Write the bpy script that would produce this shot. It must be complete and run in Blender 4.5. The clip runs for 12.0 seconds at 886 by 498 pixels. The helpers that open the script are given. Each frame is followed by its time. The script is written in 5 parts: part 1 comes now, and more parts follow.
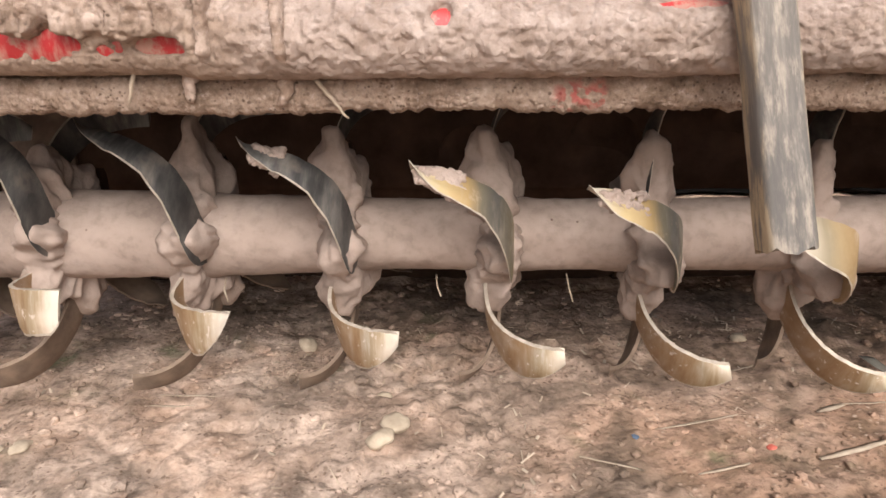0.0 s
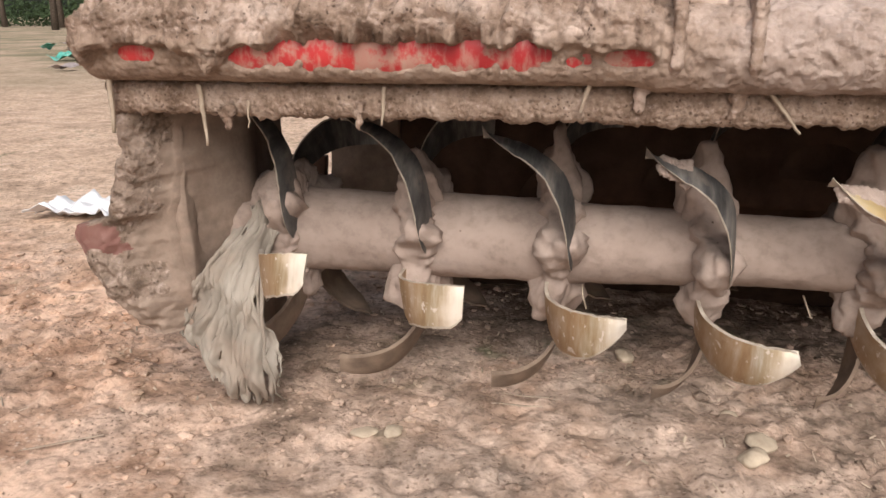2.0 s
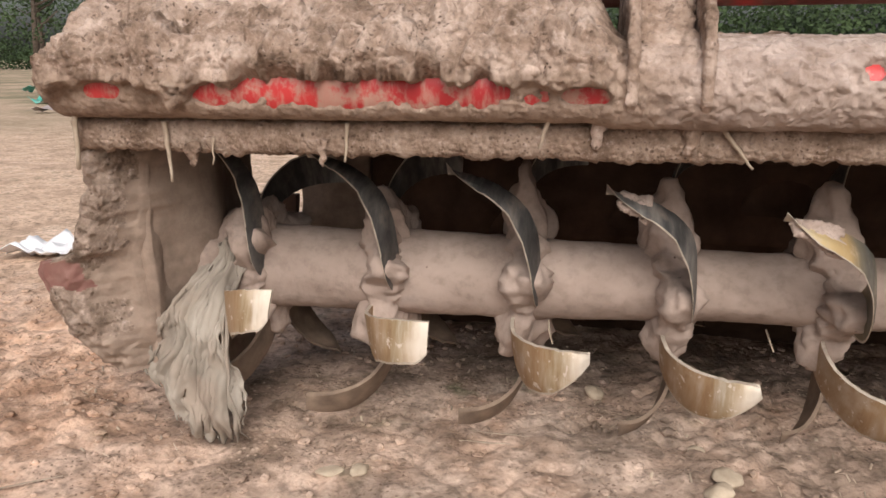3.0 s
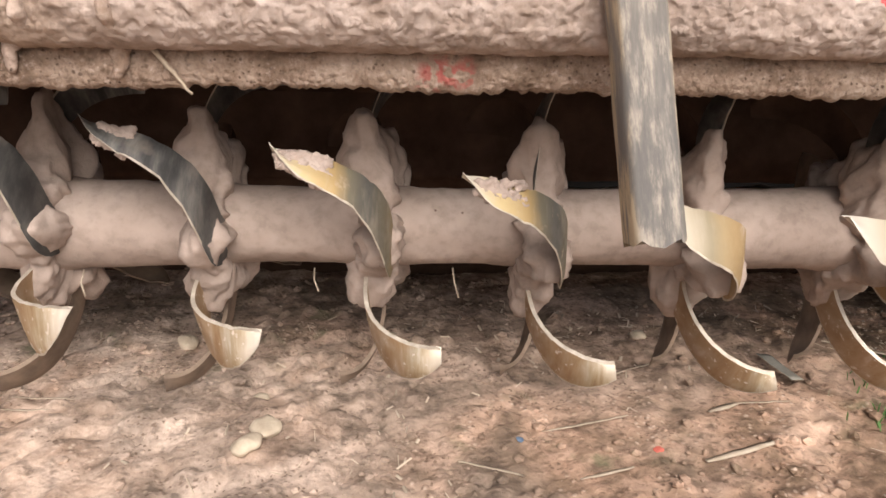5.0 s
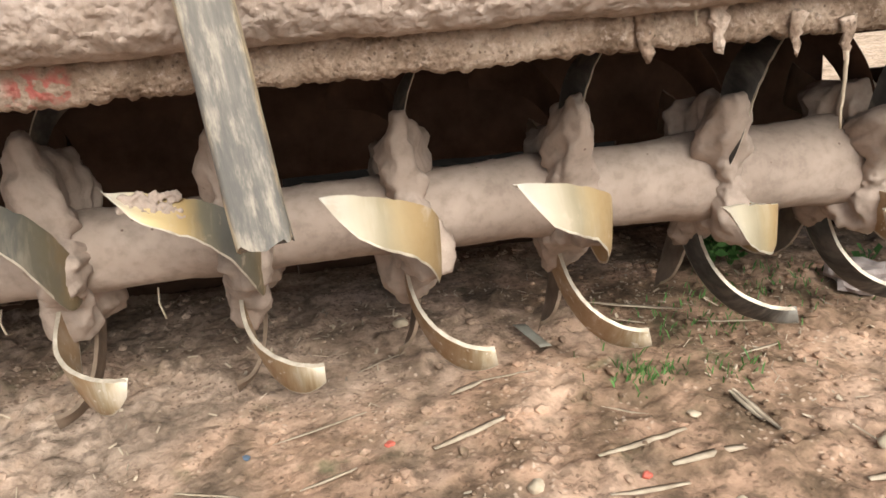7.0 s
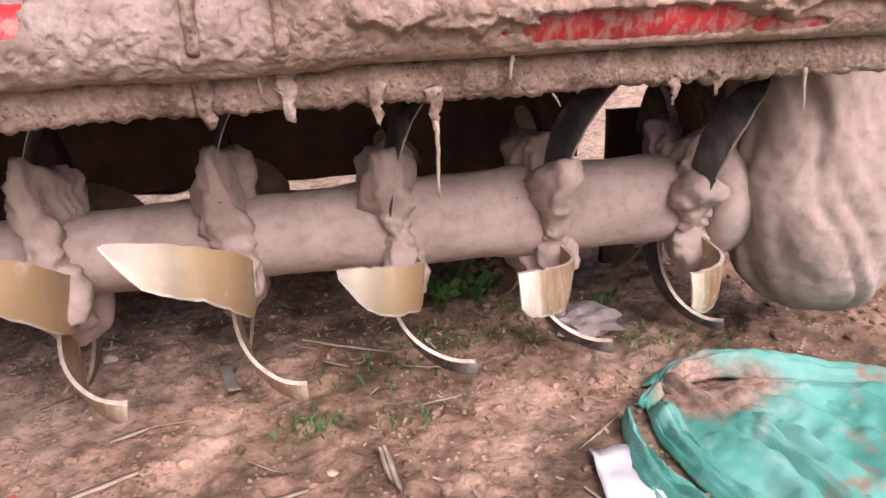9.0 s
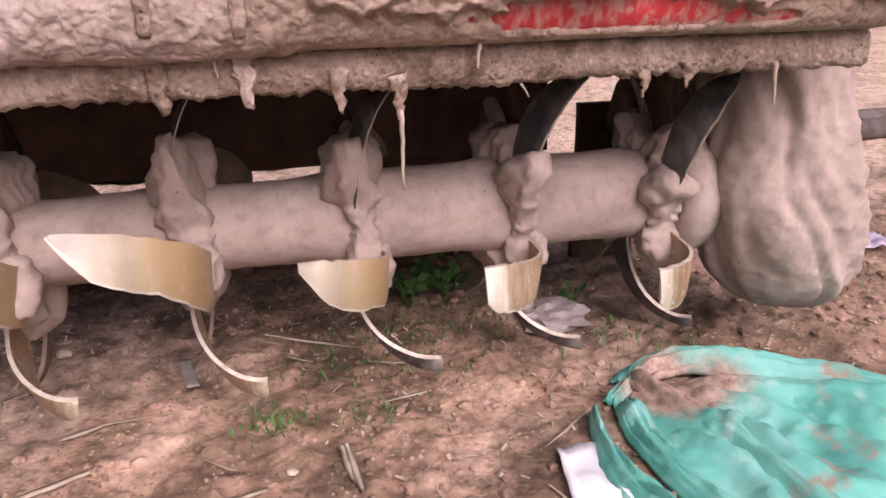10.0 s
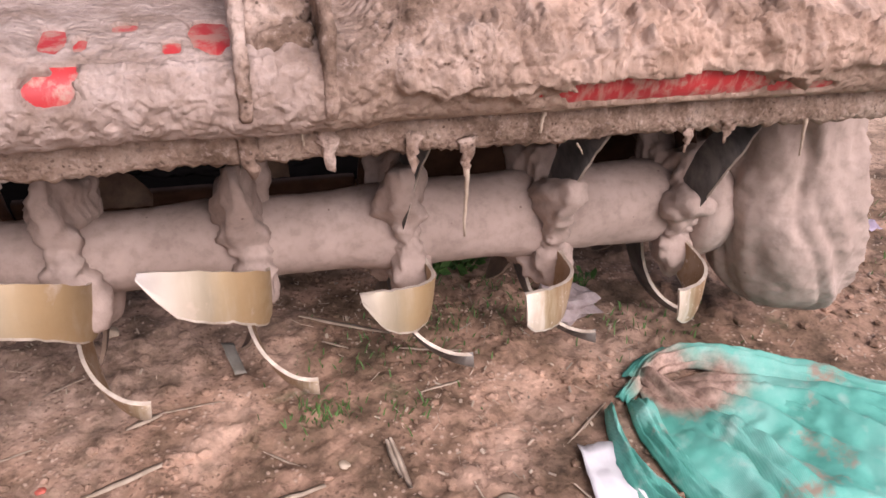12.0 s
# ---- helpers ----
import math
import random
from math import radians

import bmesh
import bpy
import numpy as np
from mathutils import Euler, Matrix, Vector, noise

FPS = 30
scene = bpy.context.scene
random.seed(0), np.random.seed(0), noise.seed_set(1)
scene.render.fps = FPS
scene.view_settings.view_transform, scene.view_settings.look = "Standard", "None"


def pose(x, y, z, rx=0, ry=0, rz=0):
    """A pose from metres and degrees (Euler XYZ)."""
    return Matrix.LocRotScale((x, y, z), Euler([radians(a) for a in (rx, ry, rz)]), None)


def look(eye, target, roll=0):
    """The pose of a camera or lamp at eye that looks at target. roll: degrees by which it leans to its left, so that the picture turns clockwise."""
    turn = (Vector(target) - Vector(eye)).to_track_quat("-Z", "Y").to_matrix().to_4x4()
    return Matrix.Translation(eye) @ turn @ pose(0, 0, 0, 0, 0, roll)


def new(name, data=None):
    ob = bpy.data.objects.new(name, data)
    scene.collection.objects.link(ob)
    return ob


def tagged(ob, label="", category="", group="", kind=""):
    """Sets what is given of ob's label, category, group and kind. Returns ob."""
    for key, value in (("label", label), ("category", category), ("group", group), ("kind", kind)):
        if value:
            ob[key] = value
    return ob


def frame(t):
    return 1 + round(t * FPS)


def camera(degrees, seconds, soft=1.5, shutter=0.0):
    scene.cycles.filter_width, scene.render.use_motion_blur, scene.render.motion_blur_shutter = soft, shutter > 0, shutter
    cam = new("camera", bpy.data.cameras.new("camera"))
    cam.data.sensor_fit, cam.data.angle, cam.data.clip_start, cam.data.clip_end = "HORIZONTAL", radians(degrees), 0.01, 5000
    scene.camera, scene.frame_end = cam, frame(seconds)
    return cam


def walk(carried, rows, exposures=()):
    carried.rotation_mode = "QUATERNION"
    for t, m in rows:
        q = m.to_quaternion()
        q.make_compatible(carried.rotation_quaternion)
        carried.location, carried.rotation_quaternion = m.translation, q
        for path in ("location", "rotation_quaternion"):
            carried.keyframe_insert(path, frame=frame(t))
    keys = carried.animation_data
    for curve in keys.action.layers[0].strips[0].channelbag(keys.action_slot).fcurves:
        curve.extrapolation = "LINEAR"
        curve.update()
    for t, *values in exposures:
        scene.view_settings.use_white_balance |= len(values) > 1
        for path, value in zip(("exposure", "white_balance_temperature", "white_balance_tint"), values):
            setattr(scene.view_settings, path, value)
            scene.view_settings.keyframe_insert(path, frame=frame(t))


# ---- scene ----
cam = camera(60.0, 12.0, soft=1.55)
PATH = [
    (0, (-0.241, -1.11, 0.594), (-0.326, 0.787, -0.035), -0.8),
    (0.5, (-0.431, -1.05, 0.597), (-0.513, 0.814, -0.121), -1.0),
    (1, (-0.527, -1.119, 0.588), (-0.78, 0.752, -0.071), -0.4),
    (1.5, (-0.565, -1.149, 0.595), (-0.934, 0.713, -0.034), -0.8),
    (2, (-0.591, -1.176, 0.597), (-1.0, 0.691, 0.007), -0.4),
    (2.5, (-0.584, -1.202, 0.649), (-0.989, 0.694, 0.159), -0.0),
    (2.7, (-0.583, -1.197, 0.623), (-0.982, 0.704, 0.143), 0.0),
    (4.3, (-0.309, -1.052, 0.552), (-0.382, 0.85, -0.061), 0.2),
    (4.5, (-0.265, -1.043, 0.556), (-0.289, 0.854, -0.078), 0.9),
    (5, (-0.149, -1.046, 0.569), (-0.095, 0.847, -0.072), 1.0),
    (5.5, (-0.038, -1.043, 0.576), (0.166, 0.849, -0.039), -0.7),
    (6, (0.023, -1.053, 0.568), (0.311, 0.825, -0.057), -1.9),
    (6.5, (0.067, -1.033, 0.564), (0.39, 0.826, -0.098), -3.8),
    (7, (0.113, -1.024, 0.563), (0.421, 0.831, -0.117), -4.3),
    (7.5, (0.252, -1.057, 0.539), (0.52, 0.781, -0.203), -1.9),
    (7.7, (0.391, -1.066, 0.562), (0.618, 0.775, -0.186), -1.7),
    (9.3, (0.544, -1.055, 0.623), (0.951, 0.768, -0.094), -1.4),
    (9.5, (0.534, -1.051, 0.626), (0.941, 0.769, -0.095), -0.8),
    (10, (0.556, -1.04, 0.609), (1.005, 0.765, -0.127), -0.5),
    (10.5, (0.556, -1.031, 0.595), (1.029, 0.755, -0.171), -0.3),
    (11, (0.457, -1.031, 0.632), (0.768, 0.793, -0.127), -3.3),
    (11.5, (0.459, -1.033, 0.637), (0.754, 0.792, -0.126), -4.3),
    (12, (0.452, -1.008, 0.798), (0.961, 0.653, -0.193), 2.5),
]
walk(cam, [(t, look(eye, target, roll)) for t, eye, target, roll in PATH], exposures=[(0.0, 0.33, 6400, 11), (1.5, 0.2, 6400, 11), (2.5, -0.08, 6450, 11), (2.7, -0.08, 6450, 11), (4.3, 0.33, 6400, 11), (5.5, 0.43, 6400, 9), (7.7, 0.48, 6400, 2), (9.3, 0.18, 6350, 32), (10.5, 0.15, 6350, 32), (11.5, 0.2, 6350, 29), (12.0, 0.1, 6350, 27)])

# ---- world and light ----
world = bpy.data.worlds.new("sky")
scene.world = world
world.use_nodes = True
wn = world.node_tree
sky = wn.nodes.new("ShaderNodeTexSky")
sky.sky_type, sky.sun_disc = "NISHITA", False
sky.sun_elevation, sky.sun_rotation = radians(42), radians(167)
sky.air_density, sky.dust_density, sky.ozone_density = 1.0, 6.0, 1.0
wn.nodes["Background"].inputs["Strength"].default_value = 0.15
haze, grey_sky = wn.nodes.new("ShaderNodeMix"), wn.nodes.new("ShaderNodeRGBToBW")
haze.data_type = "RGBA"
haze.inputs[0].default_value = 0.6
wn.links.new(sky.outputs[0], grey_sky.inputs[0])
wn.links.new(sky.outputs[0], haze.inputs[6])
wn.links.new(grey_sky.outputs[0], haze.inputs[7])
wn.links.new(haze.outputs[2], wn.nodes["Background"].inputs["Color"])
sun = new("sun", bpy.data.lights.new("sun", "SUN"))
sun.data.energy, sun.data.angle, sun.data.color = 2.2, radians(40), (1.0, 0.93, 0.86)
sun.matrix_world = look((1.2, -5.3, 4.9), (0, 0, 0))


# ---- materials ----
def mat(name, build, rough=0.9, metal=0.0):
    m = bpy.data.materials.new(name)
    m.use_nodes = True
    t = m.node_tree
    b = t.nodes["Principled BSDF"]
    b.inputs["Roughness"].default_value, b.inputs["Metallic"].default_value = rough, metal
    build(t, b)
    return m


def node(t, kind, **values):
    n = t.nodes.new("ShaderNode" + kind)
    for key, value in values.items():
        if key in n.inputs:
            n.inputs[key].default_value = value
    return n


def coords(t, stretch=(1, 1, 1)):
    c, m = node(t, "TexCoord"), node(t, "Mapping")
    m.inputs["Scale"].default_value = stretch
    t.links.new(c.outputs["Object"], m.inputs["Vector"])
    return m.outputs[0]


def grain(t, scale, detail=6.0, rough=0.6, vector=None):
    n = node(t, "TexNoise", Scale=scale, Detail=detail, Roughness=rough)
    t.links.new(vector or coords(t), n.inputs["Vector"])
    return n.outputs[0]


def node_colour(t, scale, vector):
    n = node(t, "TexNoise", Scale=scale, Detail=4.0)
    t.links.new(vector, n.inputs["Vector"])
    return n.outputs["Color"]


def ramp(t, value, *stops):
    r = node(t, "ValToRGB")
    e = r.color_ramp.elements
    while len(e) < len(stops):
        e.new(0.5)
    for el, (at, col) in zip(e, stops):
        el.position, el.color = at, (*col, 1) if len(col) == 3 else (col[0],) * 3 + (1,)
    t.links.new(value, r.inputs[0])
    return r.outputs[0]


def mix(t, fac, a, b, mode="MIX"):
    m = t.nodes.new("ShaderNodeMix")
    m.data_type, m.blend_type = "RGBA", mode
    for socket, v in ((m.inputs[0], fac), (m.inputs[6], a), (m.inputs[7], b)):
        if isinstance(v, (int, float)):
            socket.default_value = v
        elif isinstance(v, tuple):
            socket.default_value = (*v, 1)
        else:
            t.links.new(v, socket)
    return m.outputs[2]


def bump(t, b, height, strength=0.5, distance=0.01):
    n = node(t, "Bump", Strength=strength, Distance=distance)
    t.links.new(height, n.inputs["Height"])
    t.links.new(n.outputs[0], b.inputs["Normal"])


def paint(t, b, col):
    t.links.new(col, b.inputs["Base Color"])


def mud(dark, mid, pale, fleck, size=1.0):
    def build(t, b):
        v = coords(t)
        big, fine, grit = grain(t, 9 * size, 5, 0.6, v), grain(t, 75 * size, 8, 0.75, v), grain(t, 300 * size, 4, 0.7, v)
        c = ramp(t, mix(t, 0.35, big, grain(t, 32 * size, 4, 0.6, v)), (0.36, dark), (0.48, mid), (0.62, pale))
        c = mix(t, 0.6, c, ramp(t, fine, (0.36, (0.35,)), (0.48, (0.92,)), (0.66, (1.1,))), "MULTIPLY")
        pores = node(t, "TexVoronoi", Scale=125 * size)
        t.links.new(mix(t, 0.012, v, node_colour(t, 60, v), "ADD"), pores.inputs["Vector"])
        c = mix(t, mix(t, 1.0, ramp(t, pores.outputs["Distance"], (0.16, (0.85,)), (0.32, (0,))), ramp(t, grain(t, 20 * size, 3, 0.5, v), (0.5, (0,)), (0.58, (1,))), "MULTIPLY"), c, fleck)
        c = mix(t, ramp(t, fine, (0.54, (0,)), (0.7, (0.6,))), c, (0.60, 0.49, 0.435))
        spots = node(t, "TexVoronoi", Scale=60 * size)
        t.links.new(v, spots.inputs["Vector"])
        pick = ramp(t, spots.outputs["Distance"], (0.12, (1,)), (0.22, (0,)))
        gate = ramp(t, grain(t, 14 * size, 3, 0.5, v), (0.54, (0,)), (0.66, (0.8,)))
        c = mix(t, mix(t, 1.0, pick, gate, "MULTIPLY"), c, fleck)
        paint(t, b, c)
        scales = node(t, "TexVoronoi", Scale=95 * size)
        t.links.new(mix(t, 0.02, v, node_colour(t, 30, v), "ADD"), scales.inputs["Vector"])
        rough = mix(t, 0.45, mix(t, 0.25, fine, grit), ramp(t, scales.outputs["Distance"], (0.0, (1,)), (0.65, (0,))))
        bump(t, b, rough, 0.9, 0.0085)
        b.inputs["Specular IOR Level"].default_value = 0.12
    return build


CRUST_MUD = mud((0.15, 0.10, 0.07), (0.335, 0.24, 0.183), (0.58, 0.455, 0.38), (0.085, 0.055, 0.04))
CRUST = mat("crusted_mud", CRUST_MUD, 0.95)


def hood_nodes(t, b):
    """Crusted mud: a pale film between the brackets, orange clods to one end, brown mud low on the rolled edge with the
    hem's shade in its colour.
    """
    CRUST_MUD(t, b)
    c = b.inputs["Base Color"].links[0].from_socket
    v = coords(t)
    xyz = node(t, "SeparateXYZ")
    t.links.new(mix(t, 0.05, v, node_colour(t, 16, v), "ADD"), xyz.inputs[0])
    def band(axis, lo, hi):
        m = node(t, "MapRange")
        m.interpolation_type = "SMOOTHSTEP"
        m.inputs["From Min"].default_value, m.inputs["From Max"].default_value = lo, hi
        t.links.new(xyz.outputs[axis], m.inputs["Value"])
        return m.outputs[0]
    film = mix(t, 1.0, band("X", -0.52, -0.42), band("X", 0.64, 0.50), "MULTIPLY")
    pale = ramp(t, grain(t, 24, 6, 0.65, v), (0.34, (0.28, 0.21, 0.17)), (0.5, (0.44, 0.35, 0.305)), (0.68, (0.60, 0.50, 0.45)))
    c = mix(t, mix(t, 1.0, film, (0.72, 0.72, 0.72), "MULTIPLY"), c, pale)
    orange = ramp(t, grain(t, 15, 6, 0.65, v), (0.36, (0.34, 0.225, 0.16)), (0.5, (0.58, 0.41, 0.315)), (0.66, (0.70, 0.53, 0.43)))
    c = mix(t, mix(t, 1.0, band("X", 0.62, 0.8), ramp(t, grain(t, 6, 3, 0.5, v), (0.4, (0.35,)), (0.6, (0.85,))), "MULTIPLY"), c, orange)
    # Brown mud film, darkened further for the shade below the crust's hem.
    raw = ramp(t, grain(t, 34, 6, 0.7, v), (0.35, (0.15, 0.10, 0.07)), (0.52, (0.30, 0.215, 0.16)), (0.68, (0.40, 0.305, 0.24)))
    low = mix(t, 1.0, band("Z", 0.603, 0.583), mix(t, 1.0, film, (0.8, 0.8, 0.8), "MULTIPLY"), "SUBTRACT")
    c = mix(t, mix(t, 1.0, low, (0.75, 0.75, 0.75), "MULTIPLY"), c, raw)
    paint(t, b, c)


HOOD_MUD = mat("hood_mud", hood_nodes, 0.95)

def lip_nodes(t, b):
    """Brown mud with a faint scrawl of red paint."""
    LIP(t, b)
    ground_colour = b.inputs["Base Color"].links[0].from_socket
    v = coords(t)
    squeeze, dist = node(t, "Mapping"), node(t, "VectorMath")
    squeeze.inputs["Scale"].default_value = (0.55, 0.0, 1.0)
    t.links.new(mix(t, 0.05, v, node_colour(t, 45, v), "ADD"), squeeze.inputs[0])
    dist.operation = "DISTANCE"
    dist.inputs[1].default_value = (-0.1 * 0.55, 0.0, 0.512)
    t.links.new(squeeze.outputs[0], dist.inputs[0])
    mark = mix(t, 1.0, ramp(t, dist.outputs["Value"], (0.010, (0.75,)), (0.02, (0,))), ramp(t, grain(t, 90, 3, 0.5, v), (0.45, (0,)), (0.52, (1,))), "MULTIPLY")
    paint(t, b, mix(t, mark, ground_colour, (0.42, 0.09, 0.08)))


LIP = mud((0.16, 0.108, 0.076), (0.315, 0.226, 0.17), (0.45, 0.345, 0.275), (0.10, 0.065, 0.045), 1.3)
LIP_MUD = mat("brown_lip_mud", lip_nodes, 0.95)
PLATE_MUD = mat("plate_mud", mud((0.12, 0.085, 0.062), (0.25, 0.185, 0.142), (0.38, 0.295, 0.24), (0.08, 0.055, 0.04)), 0.95)
def clay_nodes(t, b):
    v = coords(t)
    big, fine = grain(t, 7, 4, 0.55, v), grain(t, 55, 6, 0.6, v)
    c = ramp(t, big, (0.3, (0.29, 0.222, 0.185)), (0.6, (0.40, 0.315, 0.268)), (0.75, (0.47, 0.38, 0.33)))
    c = mix(t, 0.45, c, ramp(t, fine, (0.34, (0.6,)), (0.52, (1.0,)), (0.7, (1.12,))), "MULTIPLY")
    pits = node(t, "TexVoronoi", Scale=38.0)
    t.links.new(v, pits.inputs["Vector"])
    pit = ramp(t, pits.outputs["Distance"], (0.05, (1,)), (0.09, (0,)))
    gate = ramp(t, grain(t, 11, 2, 0.5, v), (0.55, (0,)), (0.65, (1,)))
    c = mix(t, mix(t, 1.0, pit, gate, "MULTIPLY"), c, (0.15, 0.1, 0.08))
    paint(t, b, c)
    bump(t, b, mix(t, 0.5, grain(t, 24, 5, 0.6, v), grain(t, 70, 6, 0.68, v)), 0.5, 0.006)
    b.inputs["Specular IOR Level"].default_value = 0.2
CLAY = mat("dried_clay", clay_nodes, 0.85)


def soil_nodes(t, b):
    v = coords(t)
    wide, mid_, fine = grain(t, 2.2, 5, 0.6, v), mix(t, 0.4, grain(t, 10, 7, 0.62, v), grain(t, 3.6, 5, 0.6, v)), grain(t, 46, 6, 0.62, v)
    sand = ramp(t, mid_, (0.38, (0.27, 0.16, 0.105)), (0.47, (0.48, 0.305, 0.21)), (0.56, (0.65, 0.45, 0.335)))
    grey = ramp(t, mid_, (0.38, (0.175, 0.13, 0.10)), (0.47, (0.325, 0.25, 0.20)), (0.56, (0.53, 0.415, 0.34)))
    damp = ramp(t, mid_, (0.38, (0.085, 0.06, 0.04)), (0.47, (0.20, 0.132, 0.088)), (0.56, (0.38, 0.245, 0.172)))
    xyz = node(t, "SeparateXYZ")
    t.links.new(v, xyz.inputs[0])
    def across(lo, hi, rough):
        m = node(t, "MapRange")
        m.inputs["From Min"].default_value, m.inputs["From Max"].default_value = lo, hi
        t.links.new(xyz.outputs["X"], m.inputs["Value"])
        a = t.nodes.new("ShaderNodeMath")
        a.operation, a.use_clamp = "ADD", True
        k = t.nodes.new("ShaderNodeMath")
        k.operation = "MULTIPLY_ADD"
        k.inputs[1].default_value, k.inputs[2].default_value = rough, -rough / 2
        t.links.new(wide, k.inputs[0])
        t.links.new(m.outputs[0], a.inputs[0])
        t.links.new(k.outputs[0], a.inputs[1])
        return a.outputs[0]
    c = mix(t, across(-1.7, -0.7, 3.0), sand, grey)
    c = mix(t, across(-0.55, 0.6, 3.6), c, damp)
    c = mix(t, ramp(t, grain(t, 3.4, 4, 0.6, v), (0.56, (0,)), (0.66, (0.5,))), c, sand)
    far = node(t, "MapRange")
    far.inputs["From Min"].default_value, far.inputs["From Max"].default_value = 0.35, 1.0
    edge = t.nodes.new("ShaderNodeMath")
    edge.operation = "MULTIPLY_ADD"
    edge.inputs[1].default_value = 0.9
    t.links.new(wide, edge.inputs[0])
    t.links.new(xyz.outputs["Y"], edge.inputs[2])
    shifted = t.nodes.new("ShaderNodeMath")
    shifted.operation = "SUBTRACT"
    shifted.inputs[1].default_value = 0.45
    t.links.new(edge.outputs[0], shifted.inputs[0])
    t.links.new(shifted.outputs[0], far.inputs["Value"])
    # Sand beyond the tiller, paled so the colour carries its bright daylight too.
    c = mix(t, far.outputs[0], c, ramp(t, mid_, (0.34, (0.33, 0.23, 0.165)), (0.5, (0.58, 0.42, 0.31)), (0.64, (0.72, 0.55, 0.43))))
    green = node(t, "MapRange")
    green.inputs["From Min"].default_value, green.inputs["From Max"].default_value = 3.0, 8.0
    t.links.new(xyz.outputs["Y"], green.inputs["Value"])
    c = mix(t, mix(t, 1.0, green.outputs[0], ramp(t, grain(t, 0.7, 5, 0.6, v), (0.4, (0.2,)), (0.6, (0.9,))), "MULTIPLY"), c, (0.20, 0.19, 0.115))
    c = mix(t, 0.72, c, ramp(t, fine, (0.36, (0.42,)), (0.49, (0.92,)), (0.62, (1.15,))), "MULTIPLY")
    bits = node(t, "TexVoronoi", Scale=44.0)
    t.links.new(mix(t, 0.03, v, node_colour(t, 40, v), "ADD"), bits.inputs["Vector"])
    pick = ramp(t, bits.outputs["Distance"], (0.12, (0.75,)), (0.3, (0,)))
    gate = ramp(t, grain(t, 5, 3, 0.5, v), (0.5, (0,)), (0.6, (1,)))
    c = mix(t, mix(t, 1.0, pick, gate, "MULTIPLY"), c, (0.13, 0.085, 0.06))
    specks = node(t, "TexVoronoi", Scale=105.0)
    t.links.new(mix(t, 0.014, v, node_colour(t, 70, v), "ADD"), specks.inputs["Vector"])
    c = mix(t, mix(t, 1.0, ramp(t, specks.outputs["Distance"], (0.17, (0.8,)), (0.33, (0,))), ramp(t, grain(t, 9, 4, 0.6, v), (0.47, (0,)), (0.56, (1,))), "MULTIPLY"), c, (0.13, 0.085, 0.06))
    chips = node(t, "TexVoronoi", Scale=85.0)
    t.links.new(v, chips.inputs["Vector"])
    c = mix(t, mix(t, 1.0, ramp(t, chips.outputs["Distance"], (0.16, (0.8,)), (0.3, (0,))), ramp(t, grain(t, 8, 3, 0.5, v), (0.5, (0,)), (0.6, (1,))), "MULTIPLY"), c, (0.55, 0.42, 0.33))
    moss = mix(t, 1.0, ramp(t, grain(t, 13, 5, 0.6, v), (0.56, (0,)), (0.66, (1,))), ramp(t, grain(t, 2.6, 3, 0.5, v), (0.53, (0,)), (0.64, (0.55,))), "MULTIPLY")
    c = mix(t, moss, c, (0.075, 0.10, 0.045))
    paint(t, b, c)
    bump(t, b, mix(t, 0.75, ramp(t, chips.outputs["Distance"], (0.0, (1,)), (0.5, (0,))), mix(t, 0.65, grain(t, 160, 4, 0.65, v), fine)), 0.75, 0.008)
    b.inputs["Specular IOR Level"].default_value = 0.15
SOIL = mat("bare_soil", soil_nodes, 0.95)


def flat_nodes(col, dark, scale=20.0, sheen=0.3):
    def build(t, b):
        paint(t, b, ramp(t, grain(t, scale), (0.3, dark), (0.65, col)))
        bump(t, b, grain(t, scale * 6), 0.3, 0.003)
        b.inputs["Specular IOR Level"].default_value = sheen
    return build


